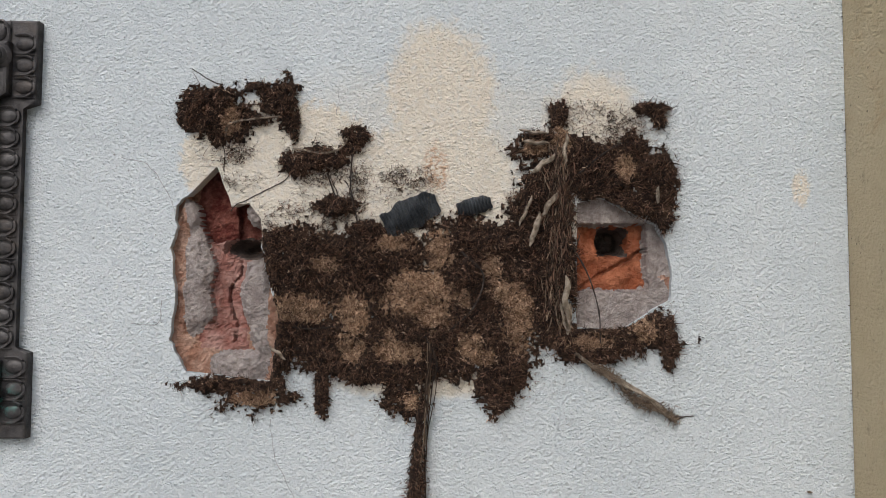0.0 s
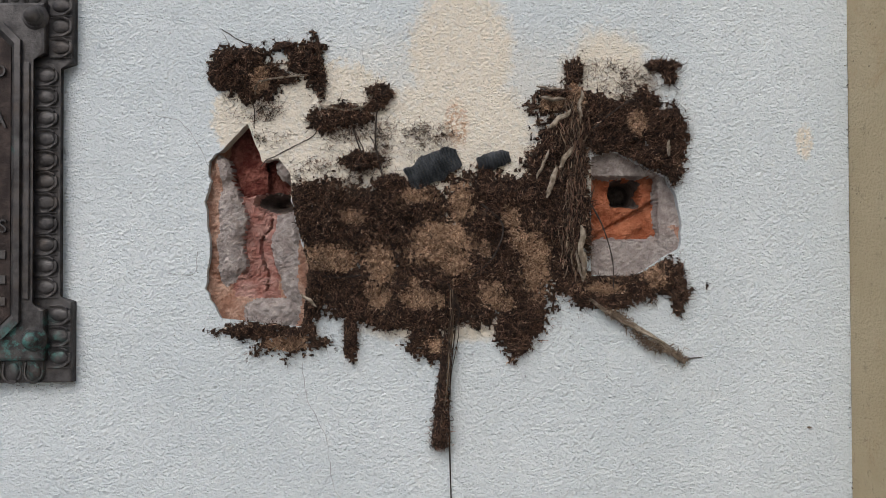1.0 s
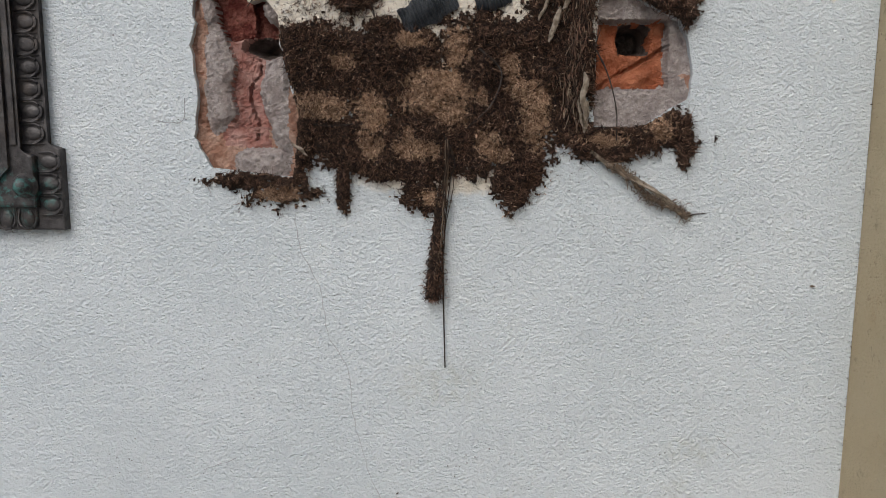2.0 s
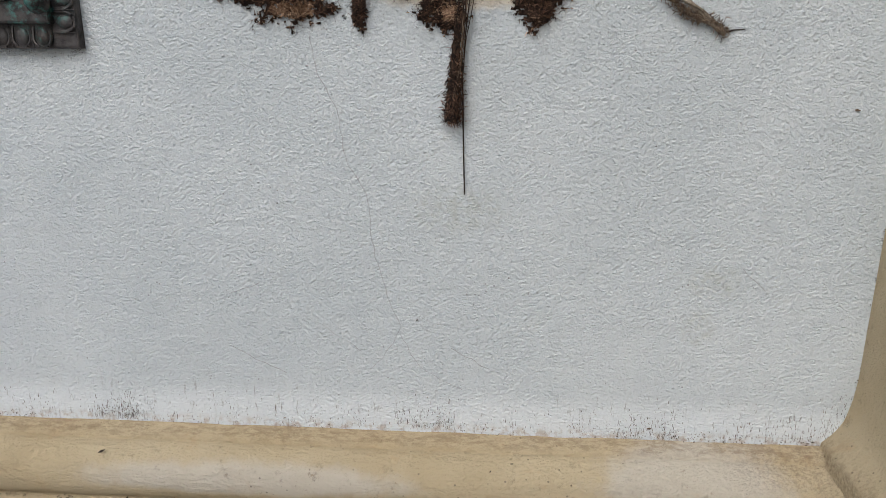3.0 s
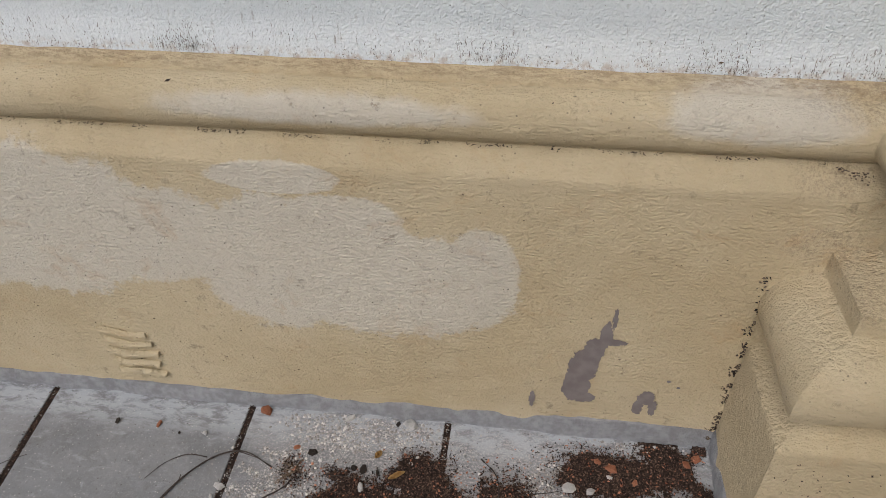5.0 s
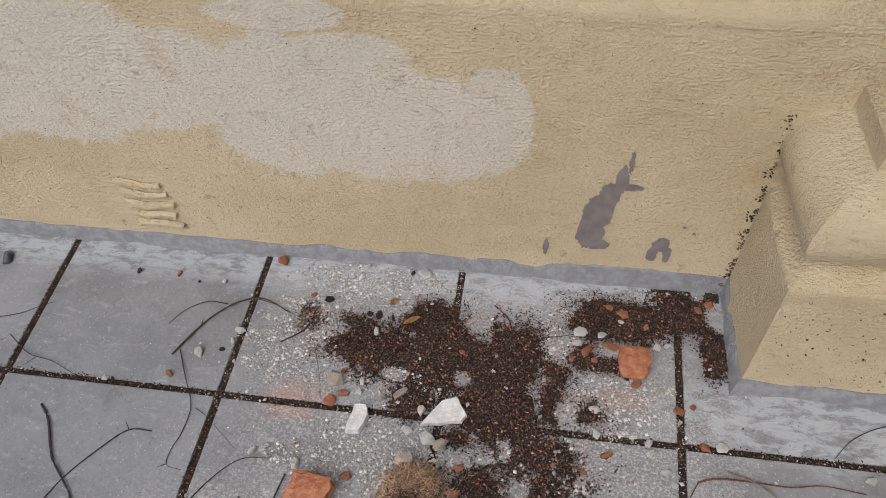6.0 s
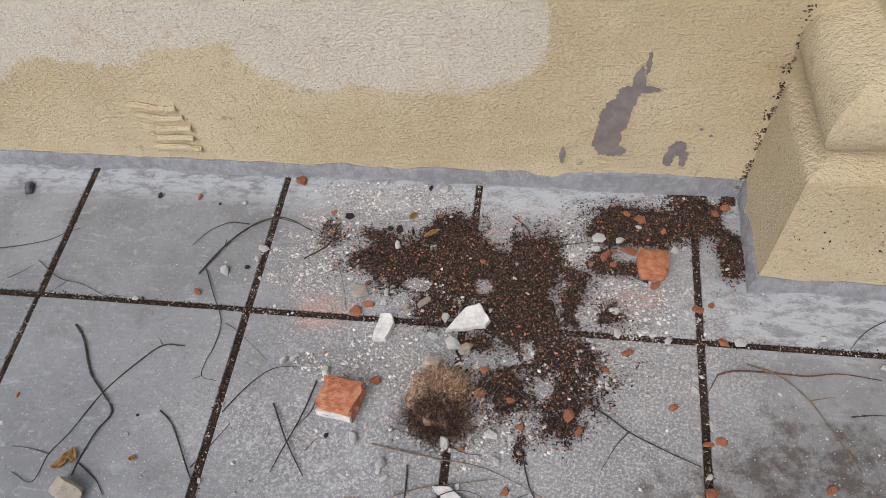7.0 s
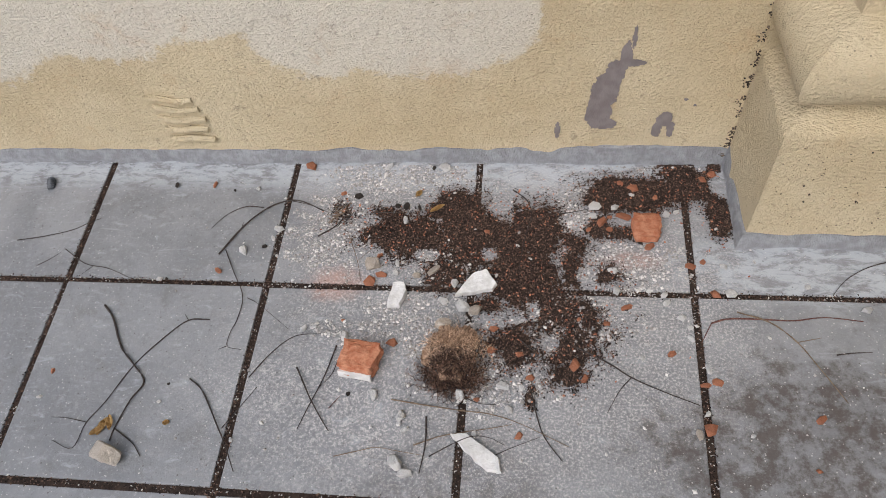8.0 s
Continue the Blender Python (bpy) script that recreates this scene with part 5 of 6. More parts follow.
p, l, s = [], [], []
while len(p) < 1100:
    x, y = rnd.uniform(-0.42, 0.45), rnd.uniform(-0.75, -0.09)
    if not on_pavement(x, y) or rnd.random() > math.exp(3.0 * min(0.0, nearness(x, y, SOIL + SPILL))):
        continue
    p.append((x, y, 0.0012 + 0.0065 * (soil_depth(x, y) > 0.12)))
    l.append(rnd.uniform(0.0008, 0.0036))
    s.append(rnd.uniform(0.0007, 0.0024))
tagged(from_lists("brick_grit", *grain_mesh(p, l, s, 34, 0.7), M_ORANGE_GRIT, None, "orange brick grit strewn over the spilt soil", False), category="grit", kind="stuff")

# crumbs that fill the joints between the slabs
FRAME = pose(*GRID, 0)
for name, count, material, label in (("joint_crumbs", 14000, M_GRANULE, "dark soil crumbs in the paving joints"), ("joint_grit", 1700, M_GRIT, "pale grit in the paving joints")):
    p, l, s = [], [], []
    while len(p) < count:
        if rnd.random() < 0.5:
            q = (rnd.uniform(-1.6, 0.6), rnd.choice((0.0, 0.0, -T, -2 * T)) + rnd.gauss(0, 0.0042), 0)
        else:
            along = rnd.uniform(-0.9, 0.345)
            q = (joint_x(rnd.randint(-3, 1), along) + rnd.gauss(0, 0.0042), along, 0)
        if name == "joint_grit" and rnd.random() < 0.5 and q[0] < -0.85:
            continue
        v = FRAME @ Vector(q)
        p.append((v.x, v.y, -0.003 + rnd.uniform(0, 0.004)))
        l.append(rnd.uniform(0.001, 0.0028))
        s.append(rnd.uniform(0.0008, 0.0016))
    tagged(from_lists(name, *grain_mesh(p, l, s, count, 0.8), material, None, label, False), category="grit", kind="stuff")

# ---- broken pieces ----
SHAPES = {}


def piece(kind, x, y, size, i, material, name, label, category, group):
    """One broken lump, from a few shared shapes, lying on the paving."""
    k = i % 7
    if (kind, k) not in SHAPES:
        rr = random.Random(k * 13 + len(kind))
        SHAPES[kind, k] = mesh_of(name, chip(k * 3.7 + len(kind), (1.0, rr.uniform(0.5, 0.9), rr.uniform(0.25, 0.5)), 8 + k % 3), material)
    ob = new(name, SHAPES[kind, k])
    lift = 0.004 if soil_depth(x, y) > 0.15 else 0.0
    ob.matrix_world = pose(x, y, lift, rnd.uniform(-6, 6), rnd.uniform(-6, 6), rnd.uniform(0, 360)) @ Matrix.Diagonal((size * 1.12, size * 1.12, size * rnd.uniform(0.9, 1.2), 1))
    return tagged(ob, label, category, group)


whites = [(-0.573, -0.159, 0.013), (-0.562, -0.327, 0.026), (-0.501, -0.272, 0.022), (-0.507, -0.295, 0.017), (-0.715, -0.402, 0.014), (-0.321, -0.519, 0.024), (-0.251, -0.632, 0.026), (-0.105, -0.626, 0.028), (-0.032, -0.606, 0.026), (-0.001, -0.608, 0.014), (-0.021, -0.648, 0.018), (-0.076, -0.693, 0.013), (-0.295, -0.092, 0.026), (-0.173, -0.092, 0.034), (-0.240, -0.245, 0.022), (-0.157, -0.183, 0.010), (-0.147, -0.169, 0.009), (-0.245, -0.351, 0.018), (-0.246, -0.374, 0.016), (-0.130, -0.398, 0.022), (-0.149, -0.437, 0.022), (-0.112, -0.448, 0.036), (-0.060, -0.152, 0.010), (0.011, -0.336, 0.010)]
whites_2 = [(0.138, -0.201, 0.028), (0.132, -0.225, 0.023), (0.210, -0.17, 0.015), (0.274, -0.218, 0.019), (0.294, -0.211, 0.015), (0.176, -0.204, 0.020), (0.164, -0.359, 0.024), (0.167, -0.403, 0.020), (0.227, -0.402, 0.015), (0.252, -0.41, 0.016), (0.255, -0.427, 0.018), (0.371, -0.403, 0.024), (0.365, -0.343, 0.018), (0.422, -0.329, 0.009), (0.505, -0.385, 0.013), (0.364, -0.255, 0.010), (0.277, -0.458, 0.018), (0.311, -0.559, 0.022), (0.593, -0.432, 0.020), (0.288, -0.499, 0.018), (0.291, -0.477, 0.012), (0.448, -0.453, 0.008), (0.420, -0.493, 0.009), (0.363, -0.674, 0.010)]
whites_3 = [(-0.849, -0.663, 0.012), (-0.626, -0.662, 0.010), (-0.480, -0.724, 0.011), (-0.200, -0.669, 0.024), (-0.191, -0.692, 0.018), (-0.202, -0.681, 0.012), (-0.199, -0.749, 0.034), (-0.182, -0.765, 0.028), (-0.384, -0.5, 0.015), (-0.400, -0.505, 0.019), (-0.377, -0.493, 0.011), (-0.052, -0.377, 0.010), (-0.015, -0.305, 0.009), (0.025, -0.184, 0.009), (-0.061, -0.633, 0.010), (0.213, -0.514, 0.012), (0.202, -0.54, 0.012), (0.299, -0.64, 0.014)]
for i, (x, y, size) in enumerate(whites + whites_2 + whites_3):
    piece("white", x, y, size, i * 3 + i // 7, M_PLASTER_BIT, "plaster_chip", "broken chip of white plaster lying on the paving" if size > 0.015 else "small white plaster crumb lying on the paving", "plaster chip", "plaster chips on the pavement")
bricks = [(-0.468, -0.094, 0.030), (-0.673, -0.148, 0.018), (-0.600, -0.378, 0.019), (-0.233, -0.529, 0.022), (-0.004, -0.693, 0.018), (-0.053, -0.493, 0.020), (-0.054, -0.537, 0.018), (-0.006, -0.546, 0.016), (0.013, -0.588, 0.018), (-0.383, -0.17, 0.015), (-0.293, -0.398, 0.028), (-0.274, -0.38, 0.025), (-0.282, -0.333, 0.015), (-0.075, -0.273, 0.015), (0.193, -0.224, 0.034), (0.148, -0.243, 0.027), (0.214, -0.153, 0.026), (0.190, -0.139, 0.018), (0.256, -0.176, 0.016), (0.354, -0.125, 0.020), (0.374, -0.110, 0.022), (0.342, -0.406, 0.022), (0.305, -0.343, 0.022), (0.329, -0.333, 0.014)]
bricks_2 = [(0.184, -0.438, 0.024), (0.236, -0.3, 0.024), (-0.076, -0.632, 0.012), (0.253, -0.532, 0.018), (0.104, -0.587, 0.020), (0.088, -0.563, 0.026), (0.146, -0.475, 0.016), (0.122, -0.262, 0.014), (0.163, -0.26, 0.015), (0.098, -0.47, 0.010), (0.302, -0.588, 0.020), (0.321, -0.582, 0.020), (0.299, -0.667, 0.028), (0.164, -0.226, 0.014), (0.472, -0.642, 0.022), (-0.846, -0.612, 0.012), (-0.330, -0.484, 0.010), (0.450, -0.726, 0.011)]
for i, (x, y, size) in enumerate(bricks + bricks_2):
    piece("brick", x, y, size, i * 2 + i // 7, M_BRICK_BIT, "brick_crumb", "broken crumb of orange-red brick lying on the paving", "brick crumb", "brick crumbs on the pavement")
for i, (x, y, size) in enumerate([(-0.759, -0.151, 0.018), (-0.349, -0.179, 0.022), (-0.245, -0.205, 0.022), (-0.217, -0.208, 0.016), (-0.262, -0.203, 0.014), (-0.296, -0.631, 0.010), (-0.197, -0.094, 0.018), (-0.700, -0.401, 0.011), (-0.521, -0.316, 0.013), (-0.624, -0.164, 0.008), (0.218, -0.289, 0.016), (-0.620, -0.627, 0.007)]):
    piece("dark", x, y, size, i, M_DARK_BIT, "bark_crumb", "dark crumb of rotten bark lying on the paving", "bark crumb", "bark crumbs on the pavement")
for i, (x, y, size) in enumerate([(-0.295, -0.357, 0.038), (-0.204, -0.38, 0.020), (-0.172, -0.368, 0.032), (-0.089, -0.455, 0.030), (0.281, -0.677, 0.022)]):
    piece("cream", x, y, size, i, M_CREAM_BIT, "mortar_lump", "crumbling cream mortar lump lying on the paving", "mortar lump", "mortar lumps on the pavement")


M_PALE = make_simple("pale_cream_stone", (0.58, 0.50, 0.41), (0.80, 0.73, 0.64), 60, bump=0.006, fine=5)


def rubble(name, x, y, z, size, stretch, seed, turn, material, label, category, cuts=9, sub=3):
    bm = rock(seed, stretch, cuts, sub, 0.12)
    ob = thing(name, bm, material, label, category)
    ob.matrix_world = pose(x, y, z, 0, 0, turn) @ Matrix.Diagonal((size, size, size, 1))
    return ob


def broken_brick(x, y, w, d, h, turn, tilt, seed, label, skin):
    """A squarish corner of a brick: broken edges, and old plaster left on one side."""
    bm = bmesh.new()
    bmesh.ops.create_cube(bm, size=1.0)
    bmesh.ops.subdivide_edges(bm, edges=bm.edges, cuts=7, use_grid_fill=True)
    for v in bm.verts:
        c = v.co.copy()
        r = Vector([math.copysign(abs(t) ** 1.0, t) for t in c])
        edge = sorted((abs(c.x), abs(c.y), abs(c.z)))[1] * 2
        r *= 1 - 0.07 * max(0.0, edge - 0.75) / 0.25
        r += 0.09 * noise.noise_vector(c * 3 + Vector((seed, 0, 0))) + 0.035 * noise.noise_vector(c * 9 + Vector((0, seed, 0)))
        if c.x > 0.2 and c.y < -0.2:
            r.x -= 0.25 * (c.x - 0.2)
        v.co = Vector((r.x * w, r.y * d, (r.z + 0.5) * h))
    holder = tagged(new("broken_brick"), label, "brick")
    holder.matrix_world = pose(x, y, 0.001, tilt, 0, turn)
    part("brick_body", bm, M_BRICK_BIT, holder)
    if skin:
        bm = bmesh.new()
        box(bm, (-w * 0.5, -d * 0.5 - 0.003, 0.0), (w * 0.42, -d * 0.46, h * 0.55), 0.001)
        bmesh.ops.subdivide_edges(bm, edges=bm.edges, cuts=3, use_grid_fill=True)
        for v in bm.verts:
            v.co += 0.0016 * noise.noise_vector(v.co * 120)
        part("plaster_skin", bm, M_PLASTER_BIT, holder, "white plaster left on the brick")


broken_brick(0.232, -0.262, 0.052, 0.055, 0.028, 2, 0, 1.0, "squarish broken piece of orange brick on the spilt soil", False)
broken_brick(-0.281, -0.572, 0.066, 0.058, 0.034, -8, 0, 2.0, "broken red brick corner with a white plaster skin", True)


def shard(name, loop, thick, x, y, z, turn, tilt, label):
    """A thin piece of painted plaster: painted face up, broken edge below."""
    bm = bmesh.new()
    pts = ragged(loop, 4, 0.003, x * 40)
    rings = [[bm.verts.new((a * k, b * k, c + 0.0007 * n3(a * 200, b * 200, c))) for a, b in pts] for k, c in ((1.05, 0.0), (1.06, thick * 0.5), (1.0, thick))]
    for p0, p1 in zip(rings, rings[1:]):
        for i in range(len(pts)):
            j = (i + 1) % len(pts)
            bm.faces.new((p0[i], p0[j], p1[j], p1[i]))
    bm.faces.new(rings[0][::-1])
    bmesh.ops.triangulate(bm, faces=[bm.faces.new(rings[-1])])
    holder = thing(name, bm, M_PLASTER_BIT, label, "plaster shard", "plaster shards on the pavement")
    holder.matrix_world = pose(x, y, z, tilt, 0, turn)


shard("plaster_shard", [(-0.040, -0.018), (0.028, -0.010), (0.036, 0.002), (0.018, 0.034), (-0.008, 0.022)], 0.012, -0.088, -0.404, 0.003, 4, 8, "triangular shard of white painted plaster on the soil")
shard("plaster_shard", [(-0.044, 0.022), (-0.020, 0.024), (0.036, -0.010), (0.040, -0.030), (0.020, -0.030), (-0.018, -0.004)], 0.009, -0.070, -0.722, 0.001, -4, 0, "long white shard of painted plaster on bare paving")
shard("plaster_shard", [(-0.012, -0.026), (0.012, -0.022), (0.016, 0.010), (0.006, 0.026), (-0.012, 0.022)], 0.013, -0.236, -0.428, 0.001, -8, 3, "upright cream shard of plaster on the paving joint")
rubble("stone", -0.678, -0.765, 0.0, 0.064, (0.85, 1.0, 0.62), 8.3, 20, M_PALE, "pale cream rough stone lying beside dry leaves", "stone")

# the fallen clump of roots
clump = tagged(new("root_clump"), "fallen clump of tan and dark roots with mortar on it", "root clump")
bm = rock(5.5, (1.0, 0.9, 0.34), 4, 4, 0.6)
for v in bm.verts:
    v.co += 0.13 * noise.noise_vector(v.co * 5) + 0.07 * noise.noise_vector(v.co * 13) + 0.03 * noise.noise_vector(v.co * 30)
    v.co.z = max(0.0, v.co.z)
bmesh.ops.transform(bm, matrix=pose(-0.120, -0.548, 0.0) @ Matrix.Diagonal((0.098, 0.098, 0.098, 1)), verts=bm.verts)
part("clump_body", bm, M_TAN, clump)
bm = rock(9.1, (1.0, 0.8, 0.6), 4, 2, 0.2)
bmesh.ops.transform(bm, matrix=pose(-0.142, -0.498, 0.012, 0, 10, 30) @ Matrix.Diagonal((0.034, 0.034, 0.034, 1)), verts=bm.verts)
part("mortar_cap", bm, M_CREAM_BIT, clump, "cream mortar stuck to the clump")
for count, seed, material, cy, spread in ((5200, 71, M_FIBRE, -0.590, 0.024), (600, 72, M_FIBRE_GREY, -0.560, 0.028), (2200, 73, M_FIBRE_TAN, -0.535, 0.024)):
    p, d, l, r = [], [], [], []
    rr = random.Random(seed)
    for i in range(count):
        x, y = -0.120 + rr.gauss(0, spread), cy + rr.gauss(0, spread * 0.7)
        h = 0.030 * max(0.0, 1 - ((x + 0.120) / 0.05) ** 2 - ((y + 0.548) / 0.047) ** 2) ** 0.5
        p.append((x, y, h + 0.006))
        d.append((rr.gauss(0, 1), rr.gauss(-0.2, 1), rr.uniform(-0.2, 0.6)))
        l.append(rr.uniform(0.004, 0.011))
        r.append(rr.uniform(0.0004, 0.0009))
    tagged(from_lists("fibre_mass", *strand_mesh(p, d, l, r, 0.6, seed), material, clump, "", False), kind="stuff")
bm = ribbed(0.034, 6, 3)
bmesh.ops.transform(bm, matrix=pose(-1.055, -0.150, 0.003) @ pose(0, 0, 0, -90, 0, 0) @ pose(0, 0, 0, 0, 70, 0), verts=bm.verts)
thing("ribbed_strip", bm, M_RIB, "small dark ribbed scrap lying on the paving", "strip", "ribbed strips")


# ---- twigs ----
def twig(stems, thick, material, label):
    """One fallen twig: a main stem and its side shoots."""
    holder = tagged(new("twig"), label, "twig", "fallen twigs")
    for i, pts in enumerate(stems):
        r0 = 0.64 * thick * (1.0 if i == 0 else 0.62)
        r1 = r0 * 0.45
        lift = [0.5 * r0 + 0.004 * abs(math.sin(k * 1.7 + i + pts[0][0] * 9)) * (0.4 if k in (0, len(pts) - 1) else 1) + (0.006 if soil_depth(*q) > 0.15 else 0) + 0.0008 for k, q in enumerate(pts)]
        bm = bmesh.new()
        tube(bm, [(q[0], q[1], z) for q, z in zip(pts, lift)], r0, r1, 6, 0.22, pts[0][0] * 50, 5)
        part("stem" if i == 0 else "side_shoot", bm, material, holder)
    return holder


DARK_TWIG = "thin dark dry twig lying on the paving"
twig([[(-1.060, -0.312), (-1.004, -0.304), (-0.950, -0.283), (-0.916, -0.264), (-0.895, -0.248)]], 0.0016, M_TWIG, DARK_TWIG)
twig([[(-0.986, -0.377), (-0.962, -0.361), (-0.947, -0.341)]], 0.0012, M_TWIG, "very short thin dark twig on the paving")
twig([[(-0.941, -0.334), (-0.883, -0.37), (-0.831, -0.381), (-0.785, -0.398), (-0.764, -0.407)], [(-0.865, -0.375), (-0.880, -0.396)]], 0.0017, M_TWIG, "thin dark forked twig across a joint")
twig([[(-0.610, -0.339), (-0.576, -0.265), (-0.537, -0.217), (-0.501, -0.195), (-0.467, -0.197), (-0.417, -0.22)], [(-0.547, -0.213), (-0.585, -0.213), (-0.621, -0.235), (-0.645, -0.272)], [(-0.580, -0.27), (-0.581, -0.255)]], 0.0032, M_TWIG, "knotty dark twig with a curved side shoot")
twig([[(-0.599, -0.327), (-0.567, -0.382), (-0.533, -0.439), (-0.531, -0.489), (-0.535, -0.519), (-0.535, -0.547), (-0.506, -0.554)], [(-0.535, -0.547), (-0.550, -0.555)], [(-0.524, -0.441), (-0.495, -0.458), (-0.429, -0.507)]], 0.0017, M_TWIG, "long thin grey-brown twig across the joint")
twig([[(-0.802, -0.468), (-0.773, -0.497), (-0.734, -0.558), (-0.697, -0.593), (-0.666, -0.626), (-0.677, -0.663), (-0.688, -0.713), (-0.688, -0.737)], [(-0.686, -0.716), (-0.647, -0.739), (-0.625, -0.761)]], 0.0036, M_TWIG, "thick dark twig crossing a thinner one")
twig([[(-0.584, -0.493), (-0.624, -0.496), (-0.657, -0.535), (-0.697, -0.593), (-0.721, -0.668), (-0.743, -0.707), (-0.747, -0.754), (-0.791, -0.741)], [(-0.743, -0.706), (-0.779, -0.701), (-0.810, -0.7)], [(-0.624, -0.496), (-0.636, -0.482)]], 0.0021, M_TWIG, "branched thin dark twig crossing a thicker one")
twig([[(-0.478, -0.609), (-0.454, -0.567), (-0.428, -0.535), (-0.404, -0.52), (-0.366, -0.515)]], 0.0018, M_TWIG, DARK_TWIG)
twig([[(-0.584, -0.616), (-0.553, -0.64), (-0.507, -0.704), (-0.488, -0.732), (-0.460, -0.778)], [(-0.501, -0.705), (-0.477, -0.665), (-0.459, -0.626)]], 0.0026, M_TWIG, "dark forked twig lying along a joint")
twig([[(-0.396, -0.585), (-0.359, -0.645), (-0.332, -0.682), (-0.317, -0.701)]], 0.0026, M_TWIG, "straight dark twig crossed by another")
twig([[(-0.333, -0.538), (-0.338, -0.581), (-0.348, -0.62), (-0.359, -0.659), (-0.371, -0.7)], [(-0.325, -0.568), (-0.331, -0.596), (-0.348, -0.622)]], 0.0024, M_TWIG, "dark forked twig crossed by another")
twig([[(-0.325, -0.66), (-0.309, -0.637)]], 0.0014, M_TWIG_RED, "short reddish twig on the paving")
twig([[(-0.220, -0.639), (-0.158, -0.647), (-0.096, -0.655), (-0.053, -0.657), (-0.003, -0.673), (0.075, -0.707)]], 0.0021, M_TWIG_TAN, "long straight tan-brown twig on the paving")
twig([[(-0.173, -0.718), (-0.134, -0.701), (-0.092, -0.692), (-0.052, -0.683), (-0.015, -0.674)]], 0.0018, M_TWIG_TAN, "thin curved tan twig on the paving")
twig([[(-0.157, -0.667), (-0.154, -0.715), (-0.159, -0.764)]], 0.0026, M_TWIG, DARK_TWIG)
twig([[(-0.301, -0.743), (-0.252, -0.73), (-0.232, -0.725), (-0.194, -0.73), (-0.155, -0.734)]], 0.0014, M_TWIG_TAN, "thin curved tan twig on the paving")
twig([[(0.013, -0.607), (0.025, -0.66), (0.038, -0.695), (0.065, -0.732)]], 0.0024, M_TWIG, DARK_TWIG)
twig([[(-0.145, -0.739), (-0.112, -0.718), (-0.080, -0.703), (-0.051, -0.703), (-0.026, -0.714)]], 0.0016, M_TWIG, "thin dark twig lying over a plaster shard").location.z += 0.009
twig([[(-0.065, -0.741), (-0.021, -0.718), (0.030, -0.693)]], 0.0014, M_TWIG, DARK_TWIG)
twig([[(-0.161, -0.582), (-0.140, -0.612), (-0.114, -0.643)]], 0.0018, M_TWIG, "dark twig poking from the root clump")
twig([[(-0.141, -0.602), (-0.098, -0.628), (-0.071, -0.64), (-0.043, -0.64)]], 0.0016, M_TWIG, "curved dark twig poking from the root clump")
twig([[(-0.008, -0.514), (0.026, -0.549), (0.054, -0.576)]], 0.0016, M_TWIG, DARK_TWIG)
twig([[(0.091, -0.528), (0.147, -0.556), (0.181, -0.581), (0.232, -0.604), (0.287, -0.626)], [(0.181, -0.581), (0.161, -0.606), (0.139, -0.645)]], 0.0025, M_TWIG, "dark forked twig on the paving")
twig([[(0.327, -0.467), (0.358, -0.459), (0.418, -0.456), (0.466, -0.459), (0.519, -0.449), (0.581, -0.455)], [(0.327, -0.467), (0.305, -0.508)]], 0.0027, M_TWIG_RED, "long reddish-brown wavy twig on the paving")
twig([[(0.374, -0.442), (0.425, -0.464), (0.463, -0.501), (0.488, -0.55), (0.519, -0.611)], [(0.463, -0.501), (0.505, -0.49)]], 0.0023, M_TWIG_TAN, "tan forked twig under a reddish one")
twig([[(0.522, -0.523), (0.554, -0.517), (0.580, -0.516)]], 0.0020, M_TWIG, "short dark twig on the paving")
twig([[(0.690, -0.315), (0.626, -0.336), (0.585, -0.358), (0.559, -0.383), (0.543, -0.403)]], 0.0018, M_TWIG, "curved dark twig beside the pilaster base")
twig([[(0.053, -0.228), (0.118, -0.209), (0.183, -0.184)]], 0.0015, M_TWIG, "thin dark twig on the spilt soil")
twig([[(0.135, -0.366), (0.183, -0.372), (0.224, -0.381)]], 0.0012, M_TWIG, DARK_TWIG)
twig([[(-0.027, -0.155), (0.003, -0.189), (0.011, -0.232), (-0.001, -0.291), (-0.011, -0.369)], [(0.011, -0.242), (0.074, -0.216)]], 0.0021, M_TWIG, "forked dark twig lying on the spilt soil")
twig([[(-0.494, -0.193), (-0.448, -0.205), (-0.398, -0.228)]], 0.0015, M_TWIG, DARK_TWIG)
twig([[(-0.416, -0.288), (-0.377, -0.254), (-0.367, -0.199)]], 0.0024, M_TWIG, DARK_TWIG)
twig([[(-0.357, -0.273), (-0.325, -0.348), (-0.311, -0.396)], [(-0.325, -0.348), (-0.301, -0.316)]], 0.0013, M_TWIG_TAN, "thin tan forked twig on the paving")
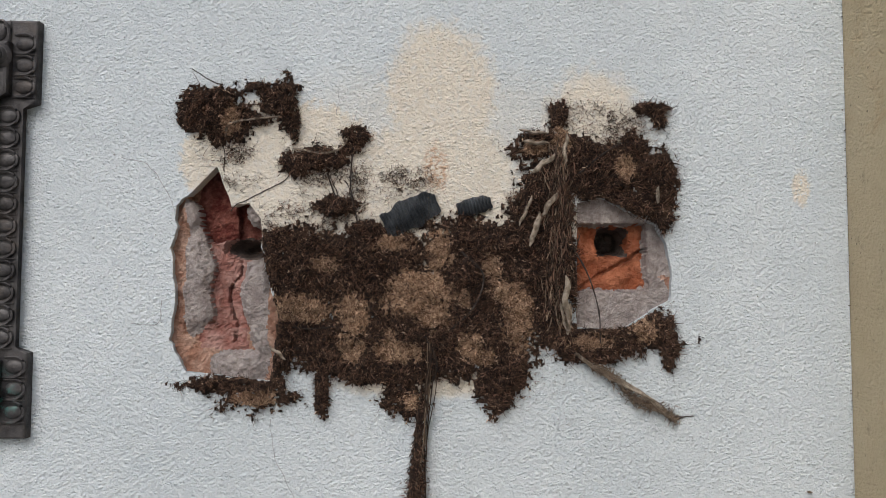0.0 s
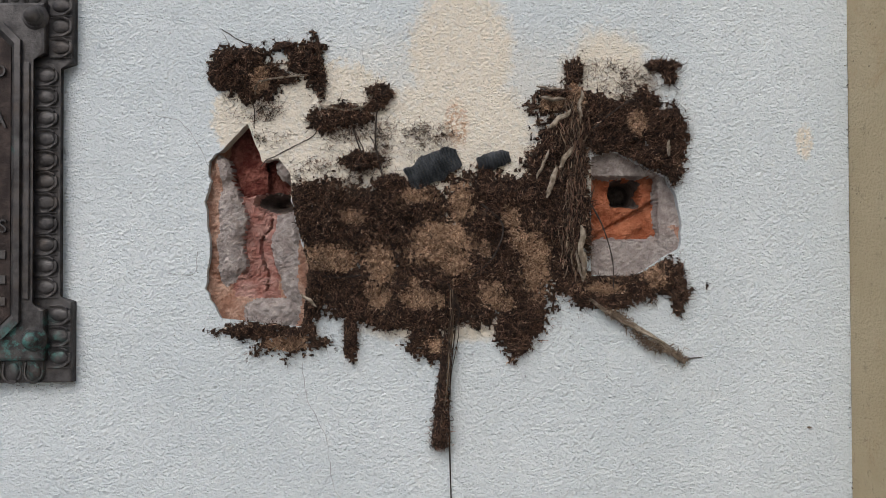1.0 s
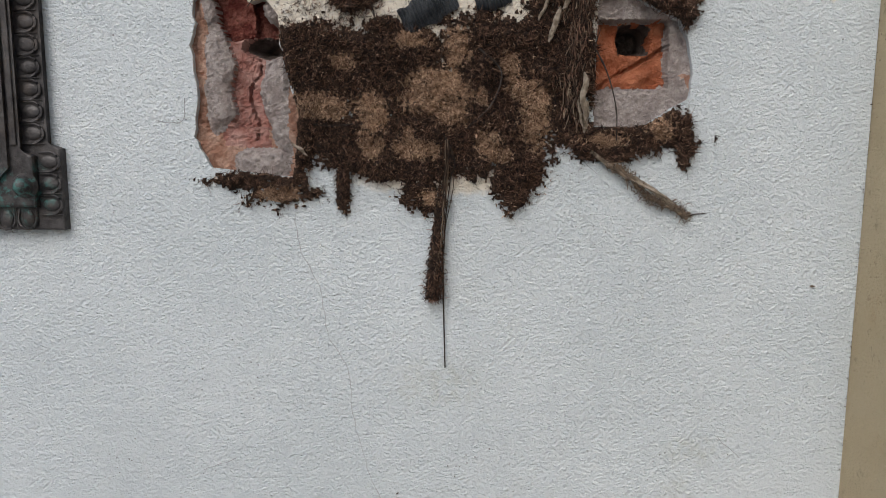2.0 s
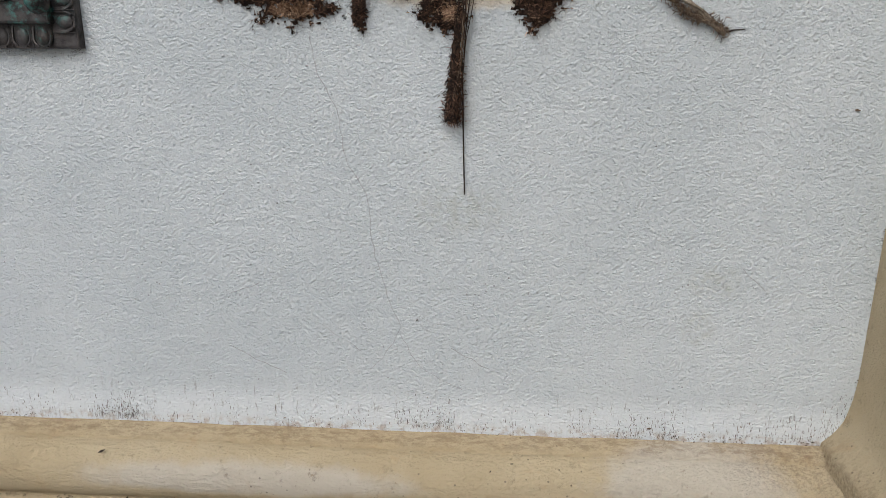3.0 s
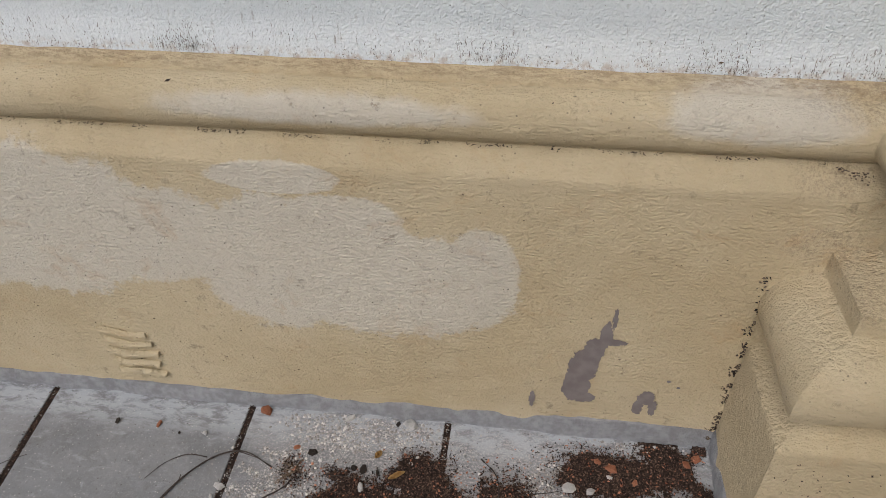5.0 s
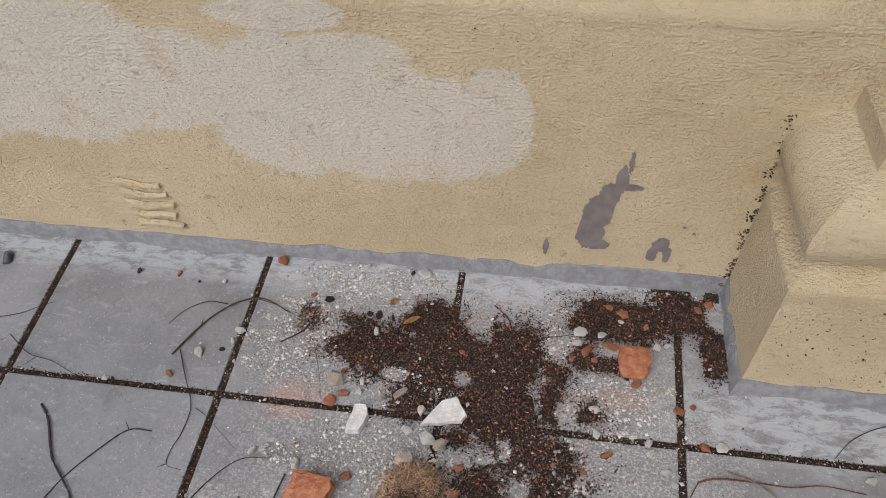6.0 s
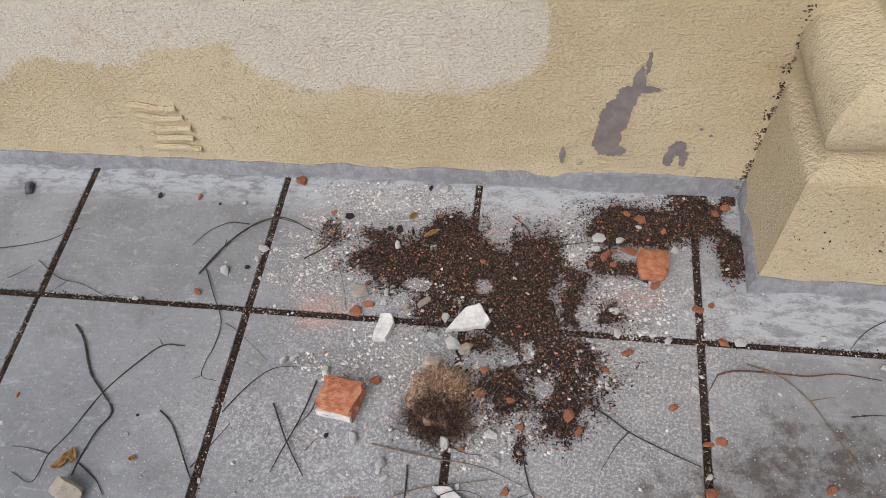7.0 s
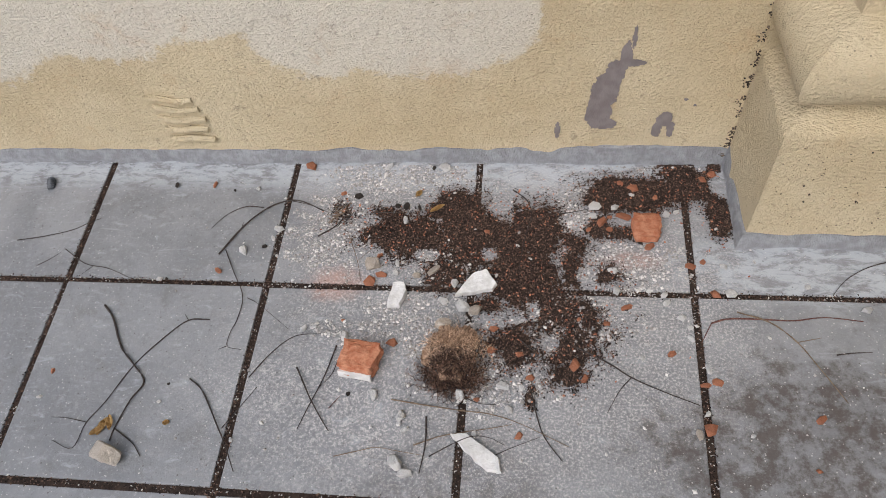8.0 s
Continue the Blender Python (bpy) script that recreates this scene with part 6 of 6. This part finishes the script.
twig([[(-0.315, -0.228), (-0.252, -0.226)]], 0.0018, M_TWIG, "short dark twig beside the soil")


# ---- dry leaves and a wisp of straw ----
def leaf(x, y, length, width, turn, label, z=0.002):
    bm = bmesh.new()
    rows = []
    for i in range(9):
        t = i / 8
        w = width * math.sin(math.pi * (0.04 + 0.94 * t)) ** 0.8 / 2
        rows.append([bm.verts.new(((t - 0.5) * length, k * w, 0.002 + 0.22 * w * k * k + 0.05 * length * math.sin(t * 3 + turn) + 0.002 * n3(t * 6, k * 3, turn))) for k in (-1, -0.5, 0, 0.5, 1)])
    for a, b in zip(rows, rows[1:]):
        for k in range(4):
            bm.faces.new((a[k], a[k + 1], b[k + 1], b[k]))
    bmesh.ops.solidify(bm, geom=bm.faces[:], thickness=0.0006)
    ob = thing("dry_leaf", bm, M_LEAF, label, "leaf", "dry leaves")
    ob.matrix_world = pose(x, y, z, 0, 0, turn)


leaf(-0.710, -0.712, 0.034, 0.014, 75, "curled yellow-brown dry leaf beside the stone")
leaf(-0.698, -0.706, 0.030, 0.011, 110, "narrow yellow dry leaf beside the stone", 0.006)
leaf(-0.716, -0.722, 0.026, 0.013, 30, "small brown dry leaf beside the stone", 0.004)
leaf(-0.222, -0.169, 0.020, 0.013, 60, "small orange-brown dry leaf on the paving")
leaf(-0.179, -0.213, 0.034, 0.012, 30, "narrow tan dry leaf on the spilt soil", 0.006)
leaf(-0.600, -0.700, 0.014, 0.010, 10, "tiny curled brown dry leaf on the paving")
straw = tagged(new("straw_wisp"), "small wisp of tan dry straw on the paving", "straw")
for i in range(14):
    a = rnd.uniform(0, math.pi)
    c, s2 = math.cos(a), math.sin(a)
    x, y = -0.376 + rnd.gauss(0, 0.008), -0.222 + rnd.gauss(0, 0.010)
    h = rnd.uniform(0.010, 0.022)
    bm = bmesh.new()
    tube(bm, [(x - c * h, y - s2 * h, 0.002), (x, y, 0.006 + 0.004 * rnd.random()), (x + c * h, y + s2 * h, 0.002)], 0.0009, 0.0006, 5, 0.1, i)
    part("stalk", bm, M_TWIG_TAN, straw)
